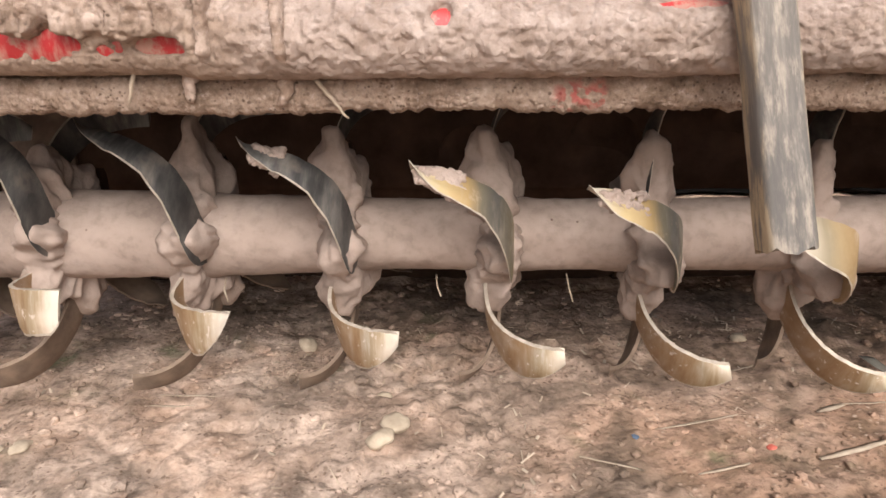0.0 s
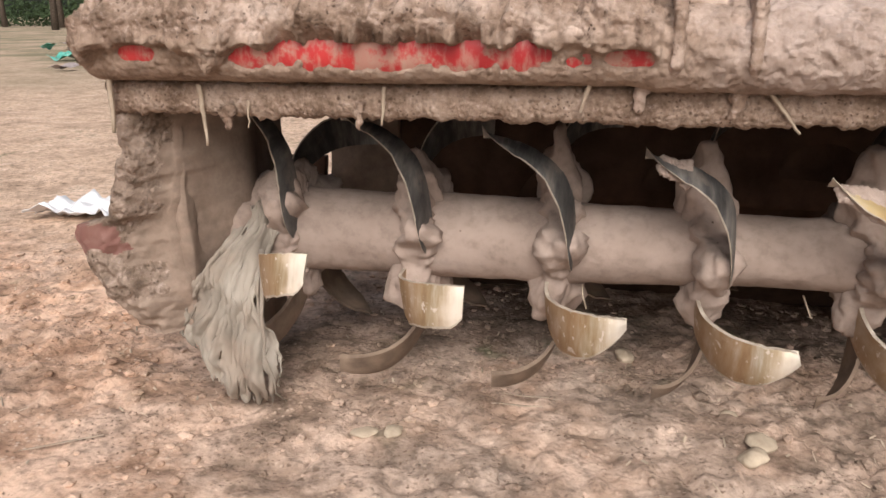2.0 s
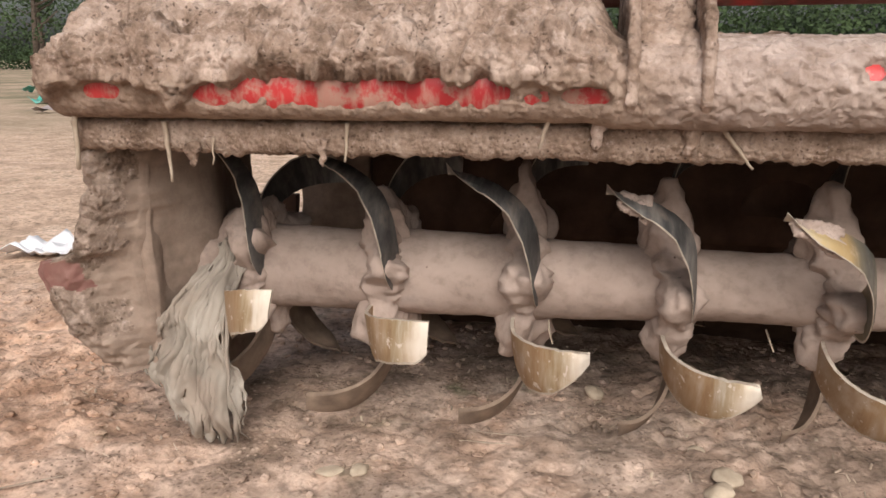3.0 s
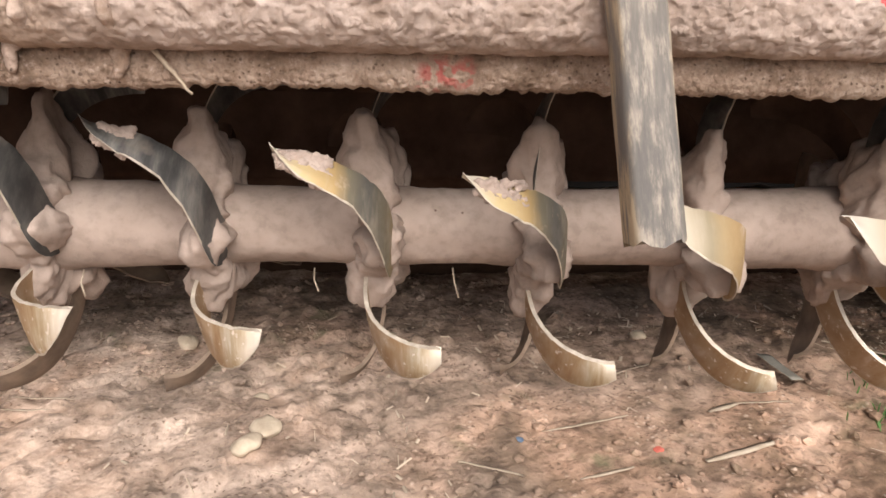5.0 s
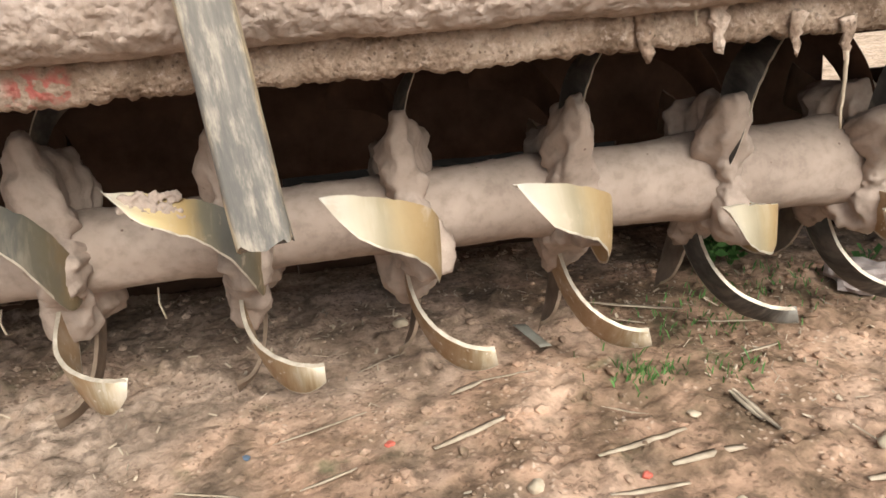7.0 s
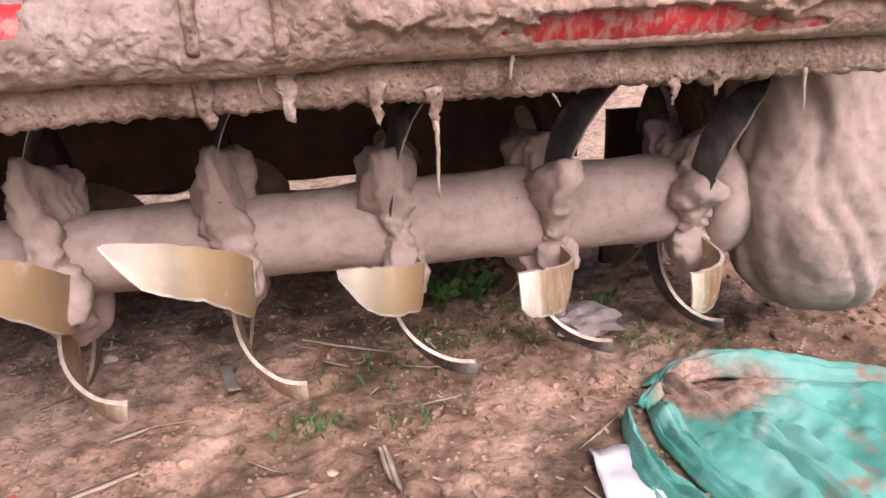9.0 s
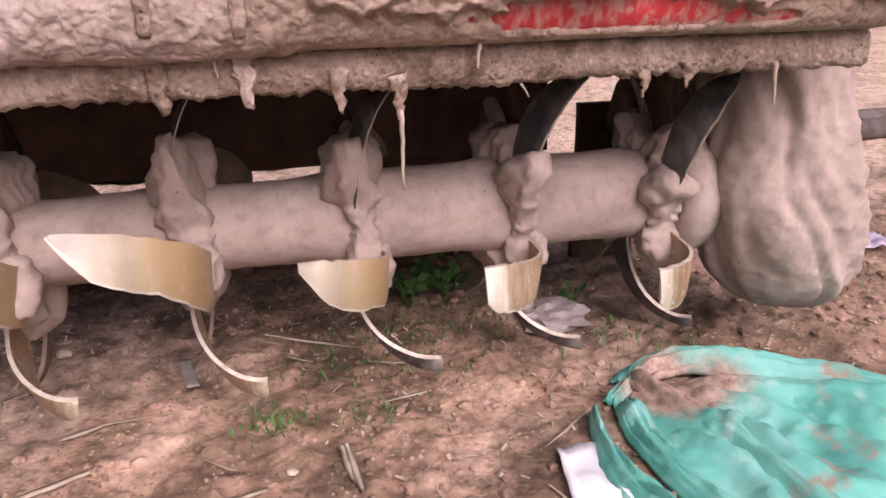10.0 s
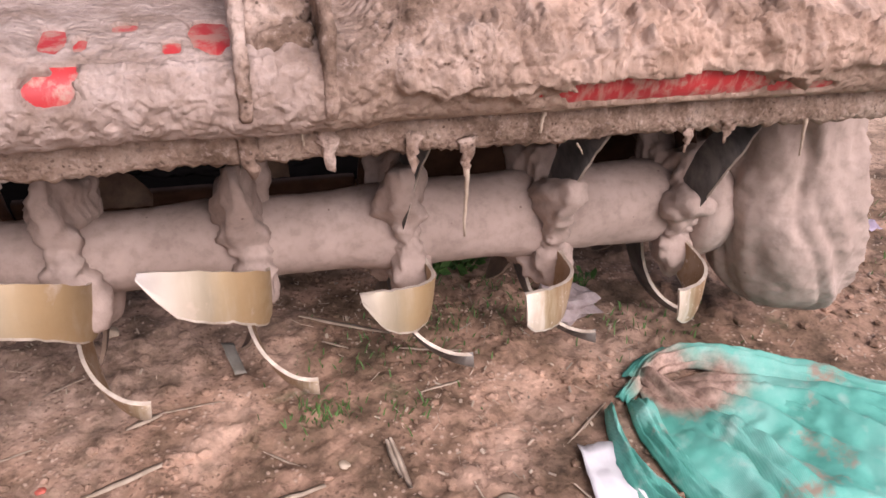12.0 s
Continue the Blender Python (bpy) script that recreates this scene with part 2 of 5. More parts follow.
def steel_nodes(cols, dull, metal, rough):
    def build(t, b):
        info, shift = node(t, "ObjectInfo"), t.nodes.new("ShaderNodeVectorMath")
        t.links.new(coords(t), shift.inputs[0])
        t.links.new(info.outputs["Random"], shift.inputs[1])
        vv, streak = shift.outputs[0], node(t, "Mapping")
        streak.inputs["Scale"].default_value = (34, 4, 5)
        t.links.new(vv, streak.inputs[0])
        s, big = grain(t, 2.6, 5, 0.62, streak.outputs[0]), grain(t, 16, 5, 0.6, vv)
        c = ramp(t, s, *zip((0.36, 0.46, 0.56, 0.68), cols))
        xyz, size = node(t, "SeparateXYZ"), t.nodes.new("ShaderNodeMath")
        t.links.new(coords(t), xyz.inputs[0])
        size.operation = "ABSOLUTE"
        t.links.new(xyz.outputs["X"], size.inputs[0])
        if metal < 0.45:
            tone = mix(t, 0.25, ramp(t, size.outputs[0], (0.0, (0,)), (0.13, (1,))), big)
            c = mix(t, 0.45, c, ramp(t, tone, (0.33, (0.36, 0.245, 0.145)), (0.45, (0.25, 0.205, 0.125)), (0.64, (0.56, 0.445, 0.305)), (0.86, (0.72, 0.65, 0.57))))
        worn = mix(t, 0.45, ramp(t, size.outputs[0], (0.03, (0,)), (0.10, (1,))), big)
        c = mix(t, ramp(t, worn, (0.25, (0.4,)), (0.45, (0,))), c, cols[0])
        c = mix(t, ramp(t, worn, (0.5, (0,)), (0.75, (0.8,))), c, cols[3])
        if metal < 0.45:
            c = mix(t, ramp(t, grain(t, 75, 4, 0.6, vv), (0.62, (0,)), (0.67, (0.8,))), c, (0.70, 0.62, 0.54))
        mask = ramp(t, big, (0.56, (0,)), (0.7, (0.8,)))
        paint(t, b, mix(t, mask, c, dull))
        t.links.new(ramp(t, big, (0.4, (rough,)), (0.62, (0.8,))), b.inputs["Roughness"])
        t.links.new(ramp(t, big, (0.45, (metal,)), (0.62, (metal * 0.3,))), b.inputs["Metallic"])
        bump(t, b, mix(t, 0.5, s, grain(t, 120, 3, 0.5, vv)), 0.2, 0.003)
    return build


STEEL = mat("clay_filmed_steel", steel_nodes(((0.27, 0.155, 0.075), (0.40, 0.275, 0.155), (0.50, 0.395, 0.275), (0.72, 0.65, 0.56)), (0.44, 0.34, 0.25), 0.3, 0.45))
def leaf_nodes(*stops):
    """Steel whose film changes from the bend to the bleached tip."""
    def build(t, b):
        info, shift = node(t, "ObjectInfo"), t.nodes.new("ShaderNodeVectorMath")
        t.links.new(coords(t), shift.inputs[0])
        t.links.new(info.outputs["Random"], shift.inputs[1])
        v = shift.outputs[0]
        xyz, size = node(t, "SeparateXYZ"), t.nodes.new("ShaderNodeMath")
        t.links.new(coords(t), xyz.inputs[0])
        size.operation = "ABSOLUTE"
        t.links.new(xyz.outputs["X"], size.inputs[0])
        streak = node(t, "Mapping")
        streak.inputs["Scale"].default_value = (40, 6, 6)
        t.links.new(v, streak.inputs[0])
        s, big = grain(t, 2.4, 5, 0.62, streak.outputs[0]), grain(t, 22, 4, 0.6, v)
        tone = mix(t, 0.12, ramp(t, size.outputs[0], (0.0, (0,)), (0.13, (1,))), big)
        tone = mix(t, 0.06, tone, s)
        c = ramp(t, tone, *stops)
        c = mix(t, ramp(t, s, (0.54, (0,)), (0.72, (0.3,))), c, (0.45, 0.38, 0.30))
        c = mix(t, ramp(t, big, (0.6, (0,)), (0.7, (0.7,))), c, (0.50, 0.40, 0.31))
        paint(t, b, c)
        t.links.new(ramp(t, big, (0.4, (0.42,)), (0.62, (0.75,))), b.inputs["Roughness"])
        b.inputs["Metallic"].default_value = 0.2
        bump(t, b, mix(t, 0.5, s, grain(t, 120, 3, 0.5, v)), 0.2, 0.003)
    return build


LEAF_STEEL = mat("worn_leaf_steel", leaf_nodes((0.10, (0.105, 0.098, 0.086)), (0.22, (0.17, 0.145, 0.10)), (0.32, (0.40, 0.275, 0.125)), (0.55, (0.52, 0.40, 0.21)), (0.74, (0.60, 0.53, 0.43)), (0.9, (0.72, 0.67, 0.60))))
GOLD_STEEL = mat("filmed_leaf_steel", leaf_nodes((0.16, (0.37, 0.255, 0.13)), (0.3, (0.37, 0.275, 0.155)), (0.42, (0.29, 0.24, 0.16)), (0.56, (0.40, 0.34, 0.25)), (0.72, (0.52, 0.46, 0.38)), (0.9, (0.70, 0.65, 0.585))))
EDGE = mat("polished_edge", flat_nodes((0.60, 0.53, 0.44), (0.32, 0.26, 0.2), 45, 0.4), 0.45, 0.2)
BARE_STEEL = mat("bare_steel", steel_nodes(((0.056, 0.053, 0.052), (0.095, 0.092, 0.088), (0.16, 0.152, 0.142), (0.29, 0.268, 0.24)), (0.20, 0.165, 0.138), 0.45, 0.45))


def red_nodes(t, b):
    v = coords(t)
    streak = node(t, "Mapping")
    streak.inputs["Scale"].default_value = (1.0, 0.4, 0.4)
    t.links.new(v, streak.inputs[0])
    s = grain(t, 70, 5, 0.6, streak.outputs[0])
    c = ramp(t, grain(t, 5, 3, 0.5, v), (0.35, (0.38, 0.022, 0.026)), (0.65, (0.52, 0.04, 0.04)))
    c = mix(t, ramp(t, s, (0.48, (0,)), (0.64, (0.6,))), c, (0.44, 0.285, 0.225))
    c = mix(t, ramp(t, grain(t, 34, 5, 0.65, v), (0.50, (0,)), (0.60, (0.75,))), c, (0.40, 0.27, 0.21))
    paint(t, b, c)
RED = mat("red_paint", red_nodes, 0.45)
def dusty_nodes(t, b):
    v = coords(t)
    c = ramp(t, grain(t, 6, 4, 0.6, v), (0.35, (0.15, 0.045, 0.037)), (0.62, (0.20, 0.105, 0.085)))
    c = mix(t, ramp(t, grain(t, 7, 5, 0.6, v), (0.53, (0,)), (0.66, (0.75,))), c, (0.56, 0.05, 0.048))
    c = mix(t, ramp(t, grain(t, 60, 6, 0.7, v), (0.5, (0,)), (0.72, (0.55,))), c, (0.26, 0.16, 0.13))
    paint(t, b, c)
DUSTY = mat("dusty_red_paint", dusty_nodes, 0.85)


def wood_nodes(t, b):
    """Weathered grey wood, paler along raised grain, yellowed at the corners."""
    v = coords(t, (46, 46, 4.0))
    s, k = grain(t, 2.4, 7, 0.7, v), grain(t, 4.5, 6, 0.7, coords(t, (11, 11, 2.4)))
    c = ramp(t, s, (0.3, (0.12, 0.106, 0.094)), (0.46, (0.175, 0.155, 0.136)), (0.58, (0.225, 0.2, 0.174)), (0.75, (0.33, 0.29, 0.24)))
    c = mix(t, ramp(t, k, (0.5, (0,)), (0.62, (0.7,))), c, (0.43, 0.37, 0.30))
    c = mix(t, ramp(t, grain(t, 9, 5, 0.65, coords(t, (3, 3, 1))), (0.54, (0,)), (0.66, (0.6,))), c, (0.13, 0.12, 0.115))
    xyz, side = node(t, "SeparateXYZ"), t.nodes.new("ShaderNodeMath")
    t.links.new(coords(t), xyz.inputs[0])
    side.operation = "ABSOLUTE"
    t.links.new(xyz.outputs["X"], side.inputs[0])
    c = mix(t, mix(t, 1.0, ramp(t, side.outputs[0], (0.0205, (0,)), (0.0248, (0.7,))), ramp(t, k, (0.4, (0.2,)), (0.55, (1,))), "MULTIPLY"), c, (0.52, 0.37, 0.19))
    wet = node(t, "MapRange")
    wet.inputs["From Min"].default_value, wet.inputs["From Max"].default_value = 0.02, -0.24
    t.links.new(xyz.outputs["Z"], wet.inputs["Value"])
    c = mix(t, mix(t, 1.0, wet.outputs[0], ramp(t, k, (0.42, (0.75,)), (0.58, (0.1,))), "MULTIPLY"), c, (0.095, 0.09, 0.086))
    paint(t, b, c)
    bump(t, b, s, 0.5, 0.003)
WOOD = mat("weathered_wood", wood_nodes, 0.85)


def tarp_nodes(t, b):
    v = coords(t)
    c = ramp(t, grain(t, 7, 5, 0.6, v), (0.34, (0.05, 0.26, 0.21)), (0.5, (0.115, 0.44, 0.36)), (0.66, (0.21, 0.53, 0.455)), (0.8, (0.34, 0.58, 0.52)))
    weave = node(t, "TexWave", Scale=160.0, Distortion=1.0)
    t.links.new(v, weave.inputs["Vector"])
    c = mix(t, 0.12, c, weave.outputs[0], "MULTIPLY")
    c = mix(t, ramp(t, grain(t, 26, 5, 0.6, v), (0.55, (0,)), (0.68, (0.4,))), c, (0.45, 0.55, 0.5))
    c = mix(t, ramp(t, grain(t, 6.5, 6, 0.62, v), (0.6, (0,)), (0.66, (0.85,))), c, (0.34, 0.22, 0.165))
    dist = node(t, "VectorMath")
    dist.operation = "DISTANCE"
    warp = mix(t, 0.12, v, node_colour(t, 9, v), "ADD")
    flat = node(t, "Mapping")
    flat.inputs["Scale"].default_value = (1.0, 1.3, 0.0)
    t.links.new(warp, flat.inputs[0])
    t.links.new(flat.outputs[0], dist.inputs[0])
    dist.inputs[1].default_value = (1.185, -0.15 * 1.3, 0)
    c = mix(t, ramp(t, dist.outputs["Value"], (0.07, (0.95,)), (0.105, (0,))), c, ramp(t, grain(t, 60, 6, 0.7, v), (0.35, (0.2, 0.115, 0.085)), (0.65, (0.5, 0.34, 0.27))))
    paint(t, b, c)
    b.inputs["Specular IOR Level"].default_value = 0.3
    bump(t, b, grain(t, 30, 5, 0.6, v), 0.3, 0.006)
TARP = mat("green_netting", tarp_nodes, 0.6)
def rag_nodes(t, b):
    s = grain(t, 3.0, 3, 0.5, coords(t, (5, 5, 2.5)))
    c = ramp(t, s, (0.34, (0.16, 0.134, 0.108)), (0.5, (0.26, 0.226, 0.186)), (0.68, (0.37, 0.33, 0.28)))
    paint(t, b, mix(t, ramp(t, grain(t, 12), (0.5, (0,)), (0.65, (0.6,))), c, (0.30, 0.235, 0.185)))
    bump(t, b, grain(t, 160, 3, 0.5), 0.2, 0.002)
RAG = mat("grey_sacking", rag_nodes, 0.9)
def brown_nodes(t, b):
    v = coords(t)
    c = ramp(t, grain(t, 8, 6, 0.6, v), (0.3, (0.17, 0.122, 0.092)), (0.5, (0.27, 0.20, 0.154)), (0.7, (0.36, 0.28, 0.222)))
    paint(t, b, mix(t, 0.4, c, ramp(t, grain(t, 50, 6, 0.7, v), (0.35, (0.5,)), (0.6, (1,))), "MULTIPLY"))
    bump(t, b, grain(t, 30, 6, 0.65, v), 0.4, 0.005)
BROWN = mat("smeared_brown_mud", brown_nodes, 0.9)
def straw_nodes(t, b):
    geo, c = node(t, "NewGeometry"), ramp(t, grain(t, 40), (0.3, (0.36, 0.275, 0.20)), (0.7, (0.58, 0.48, 0.37)))
    paint(t, b, mix(t, 0.8, c, ramp(t, geo.outputs["Random Per Island"], (0.0, (0.35,)), (0.5, (0.7,)), (1.0, (1.0,))), "MULTIPLY"))
STRAW = mat("dry_straw", straw_nodes, 0.85)
PAPER = mat("white_paper", flat_nodes((0.82, 0.82, 0.84), (0.6, 0.6, 0.62), 9), 0.7)
LEAF = mat("green_leaf", flat_nodes((0.095, 0.20, 0.05), (0.035, 0.095, 0.022), 40), 0.6)
STONE = mat("pale_stone", flat_nodes((0.55, 0.46, 0.35), (0.34, 0.27, 0.2), 25), 0.85)
# Brown with the shade of the cavity under the hood put into it.
DARK = mat("shaded_underside", flat_nodes((0.10, 0.060, 0.043), (0.045, 0.027, 0.020), 12, 0.03), 0.95)
BARK = mat("tree_bark", flat_nodes((0.12, 0.09, 0.07), (0.05, 0.04, 0.03), 15), 0.9)


# ---- building helpers ----
def fbm(x, y, z, octaves=4):
    return noise.fractal(Vector((x, y, z)), 0.9, 2.1, octaves)


def thing(name, label, category, group="", kind="", at=(0, 0, 0)):
    ob = tagged(new(name), label, category, group, kind)
    ob.matrix_world = Matrix.Translation(at)
    return ob


def mesh_from(name, verts, faces, material, smooth=True):
    me = bpy.data.meshes.new(name)
    me.from_pydata([tuple(v) for v in verts], [], faces)
    me.materials.append(material)
    if smooth:
        me.polygons.foreach_set("use_smooth", [True] * len(me.polygons))
    me.update()
    return me


def part(name, me, parent=None, label="", m=None):
    """Links a mesh as one object under a thing or a part."""
    ob = new(name, me)
    if parent:
        ob.parent = parent
    if m is not None:
        ob.matrix_basis = m
    return tagged(ob, label) if label else ob


def from_bm(name, bm, material, smooth=True):
    me = bpy.data.meshes.new(name)
    bm.normal_update()
    bm.to_mesh(me)
    bm.free()
    me.materials.append(material)
    if smooth:
        me.polygons.foreach_set("use_smooth", [True] * len(me.polygons))
    return me


def grid_faces(nu, nv, close_u=False, close_v=False):
    out = []
    for i in range(nu if close_u else nu - 1):
        for j in range(nv if close_v else nv - 1):
            a, b = i * nv + j, ((i + 1) % nu) * nv + j
            c, d = ((i + 1) % nu) * nv + (j + 1) % nv, i * nv + (j + 1) % nv
            out.append((a, b, c, d))
    return out


def ball(bm, centre, radius, stretch=(1, 1, 1), turn=Matrix(), detail=3):
    made = bmesh.ops.create_icosphere(bm, subdivisions=detail, radius=radius)["verts"]
    bmesh.ops.transform(bm, matrix=Matrix.Translation(centre) @ turn.to_4x4() @ Matrix.Diagonal((*stretch, 1)), verts=made)


def fused(name, bm, material, voxel=0.005, rough=0.004, scale=30.0, rounds=4, fine=0.5):
    """Melts the closed shells in bm into one lumpy skin."""
    me = bpy.data.meshes.new("raw")
    bm.to_mesh(me)
    bm.free()
    ob = new("raw", me)
    r = ob.modifiers.new("r", "REMESH")
    r.mode, r.voxel_size = "VOXEL", voxel
    s = ob.modifiers.new("s", "SMOOTH")
    s.iterations, s.factor = rounds, 0.6
    out = bpy.data.meshes.new_from_object(ob.evaluated_get(bpy.context.evaluated_depsgraph_get()))
    out.name = name
    bpy.data.objects.remove(ob)
    if rough:
        for v in out.vertices:
            p = v.co
            v.co = p + v.normal * rough * (fbm(p.x * scale, p.y * scale, p.z * scale) + fine * fbm(p.x * scale * 3, p.y * scale * 3, p.z * scale * 3))
    out.materials.clear()
    out.materials.append(material)
    out.polygons.foreach_set("use_smooth", [True] * len(out.polygons))
    return out


def tube(points, radii, sides=8, closed_ends=True):
    """Verts and faces of a tapering tube along points."""
    verts, faces = [], []
    pts = [Vector(p) for p in points]
    for i, p in enumerate(pts):
        d = (pts[min(i + 1, len(pts) - 1)] - pts[max(i - 1, 0)]).normalized()
        u = d.orthogonal().normalized() if i == 0 else (u - d * u.dot(d)).normalized()
        w = d.cross(u)
        r = radii[i] if hasattr(radii, "__len__") else radii
        verts += [p + (u * math.cos(a) + w * math.sin(a)) * r for a in (2 * math.pi * k / sides for k in range(sides))]
    n = len(pts)
    faces = [(i * sides + k, i * sides + (k + 1) % sides, (i + 1) * sides + (k + 1) % sides, (i + 1) * sides + k) for i in range(n - 1) for k in range(sides)]
    if closed_ends:
        faces += [tuple(range(sides))[::-1], tuple(range((n - 1) * sides, n * sides))]
    return verts, faces


def smooth01(a, b, x):
    k = min(max((x - a) / (b - a), 0.0), 1.0)
    return k * k * (3 - 2 * k)


# ---- ground ----
def spread(lo, hi, step, far, growth):
    mid_ = list(np.arange(lo, hi + step / 2, step))
    out, d, x = [], step, lo
    while x > -far:
        d *= growth
        x -= d
        out.append(x)
    low = out[::-1]
    out, d, x = [], step, hi
    while x < far:
        d *= growth
        x += d
        out.append(x)
    return low + mid_ + out


def ground_height(x, y):
    near = 1 - smooth01(3.0, 9.0, math.hypot(x, y))
    z = 0.012 * fbm(x * 2.1, y * 2.1, 3.3, 3)
    if near > 0:
        patch = smooth01(-0.3, 0.3, fbm(x * 1.5, y * 1.5, 5.1, 2))
        clods = fbm(x * 11, y * 11, 7.7, 5)
        lumps = max(0.0, fbm(x * 26, y * 26, 1.7, 4))
        crack = max(0.0, 1 - 9 * abs(fbm(x * 4.5, y * 4.5, 9.1, 3))) * smooth01(0.0, 0.3, fbm(x * 1.1, y * 1.1, 2.5, 2))
        d = noise.voronoi(Vector((x * 34 + 0.5 * fbm(x * 20, y * 20, 1.0, 2), y * 34, 2.2)))[0]
        crumbs = min(0.8, 1.8 * (d[1] - d[0])) * smooth01(-0.05, 0.3, fbm(x * 2.3, y * 2.3, 8.4, 3))
        z += near * (0.0055 * clods + 0.016 * lumps * patch + 0.007 * crumbs - 0.008 * crack)
    return z - 0.004


def build_ground():
    xs, ys = spread(-1.75, 1.75, 0.0085, 400, 1.09), spread(-0.62, 0.55, 0.0085, 400, 1.09)
    verts = [(x, y, ground_height(x, y)) for x in xs for y in ys]
    me = mesh_from("ground", verts, grid_faces(len(xs), len(ys)), SOIL)
    tagged(part("ground", me), "bare trampled reddish brown soil with clods and cracks", "ground", "", "structure")


build_ground()

# ---- rotary tiller ----
AXIS_Z, PITCH = 0.25, 0.22
tiller = thing("rotary_tiller", "red rotary tiller caked in dried mud standing on soil", "tiller")

# hood: profile (y, z) from the rolled front edge over the top to the back board
HOOD = [(-0.243, 0.518), (-0.262, 0.519), (-0.277, 0.528), (-0.284, 0.545), (-0.284, 0.565), (-0.275, 0.580), (-0.255, 0.592), (-0.20, 0.600), (-0.10, 0.605), (0.02, 0.605), (0.14, 0.597), (0.23, 0.56), (0.29, 0.49), (0.31, 0.40)]
HOOD_L, HOOD_R = -1.272, 1.30


def along(profile, count):
    pts = [Vector((0, y, z)) for y, z in profile]
    run = [0.0]
    for a, b in zip(pts, pts[1:]):
        run.append(run[-1] + (b - a).length)
    out = []
    for k in range(count):
        s = run[-1] * k / (count - 1)
        i = min(max(j for j in range(len(run)) if run[j] <= s + 1e-9), len(pts) - 2)
        f = (s - run[i]) / (run[i + 1] - run[i])
        p0, p1, p2, p3 = pts[max(i - 1, 0)], pts[i], pts[i + 1], pts[min(i + 2, len(pts) - 1)]
        q = 0.5 * (2 * p1 + (p2 - p0) * f + (2 * p0 - 5 * p1 + 4 * p2 - p3) * f * f + (3 * p1 - p0 - 3 * p2 + p3) * f ** 3)
        d = (p2 - p1).normalized()
        out.append((q, Vector((0, -d.z, d.y)), s))
    return out


def build_hood():
    prof = along(HOOD, 60)
    xs = np.linspace(HOOD_L + 0.04, HOOD_R - 0.04, 60)
    verts, n = [], len(prof)
    for x in xs:
        verts += [(x, q.y, q.z) for q, d, s in prof] + [(x, q.y - d.y * 0.006, q.z - d.z * 0.006) for q, d, s in prof[::-1]]
    nv = 2 * n
    faces = grid_faces(len(xs), nv, False, True) + [tuple(range(nv)), tuple(range((len(xs) - 1) * nv, len(xs) * nv))[::-1]]
    part("hood", mesh_from("hood", verts, faces, RED), tiller, "red painted sheet steel hood")


# stretches where the crust has flaked off down to the paint: x, way up over the rolled edge, half width, half height
BARE = [(-0.845, 0.058, 0.225, 0.019), (-0.575, 0.057, 0.03, 0.011), (-1.18, 0.060, 0.028, 0.012), (0.935, 0.053, 0.155, 0.019), (1.10, 0.045, 0.05, 0.009), (-0.018, 0.094, 0.042, 0.010), (-0.277, 0.084, 0.012, 0.010),
        (0.304, 0.079, 0.023, 0.015), (0.318, 0.093, 0.013, 0.009), (0.445, 0.150, 0.020, 0.046), (0.304, 0.150, 0.013, 0.036), (0.33, 0.135, 0.006, 0.02), (0.366, 0.176, 0.013, 0.018), (0.41, 0.126, 0.010, 0.016), (0.345, 0.102, 0.050, 0.003), (-0.26, 0.172, 0.035, 0.005)]


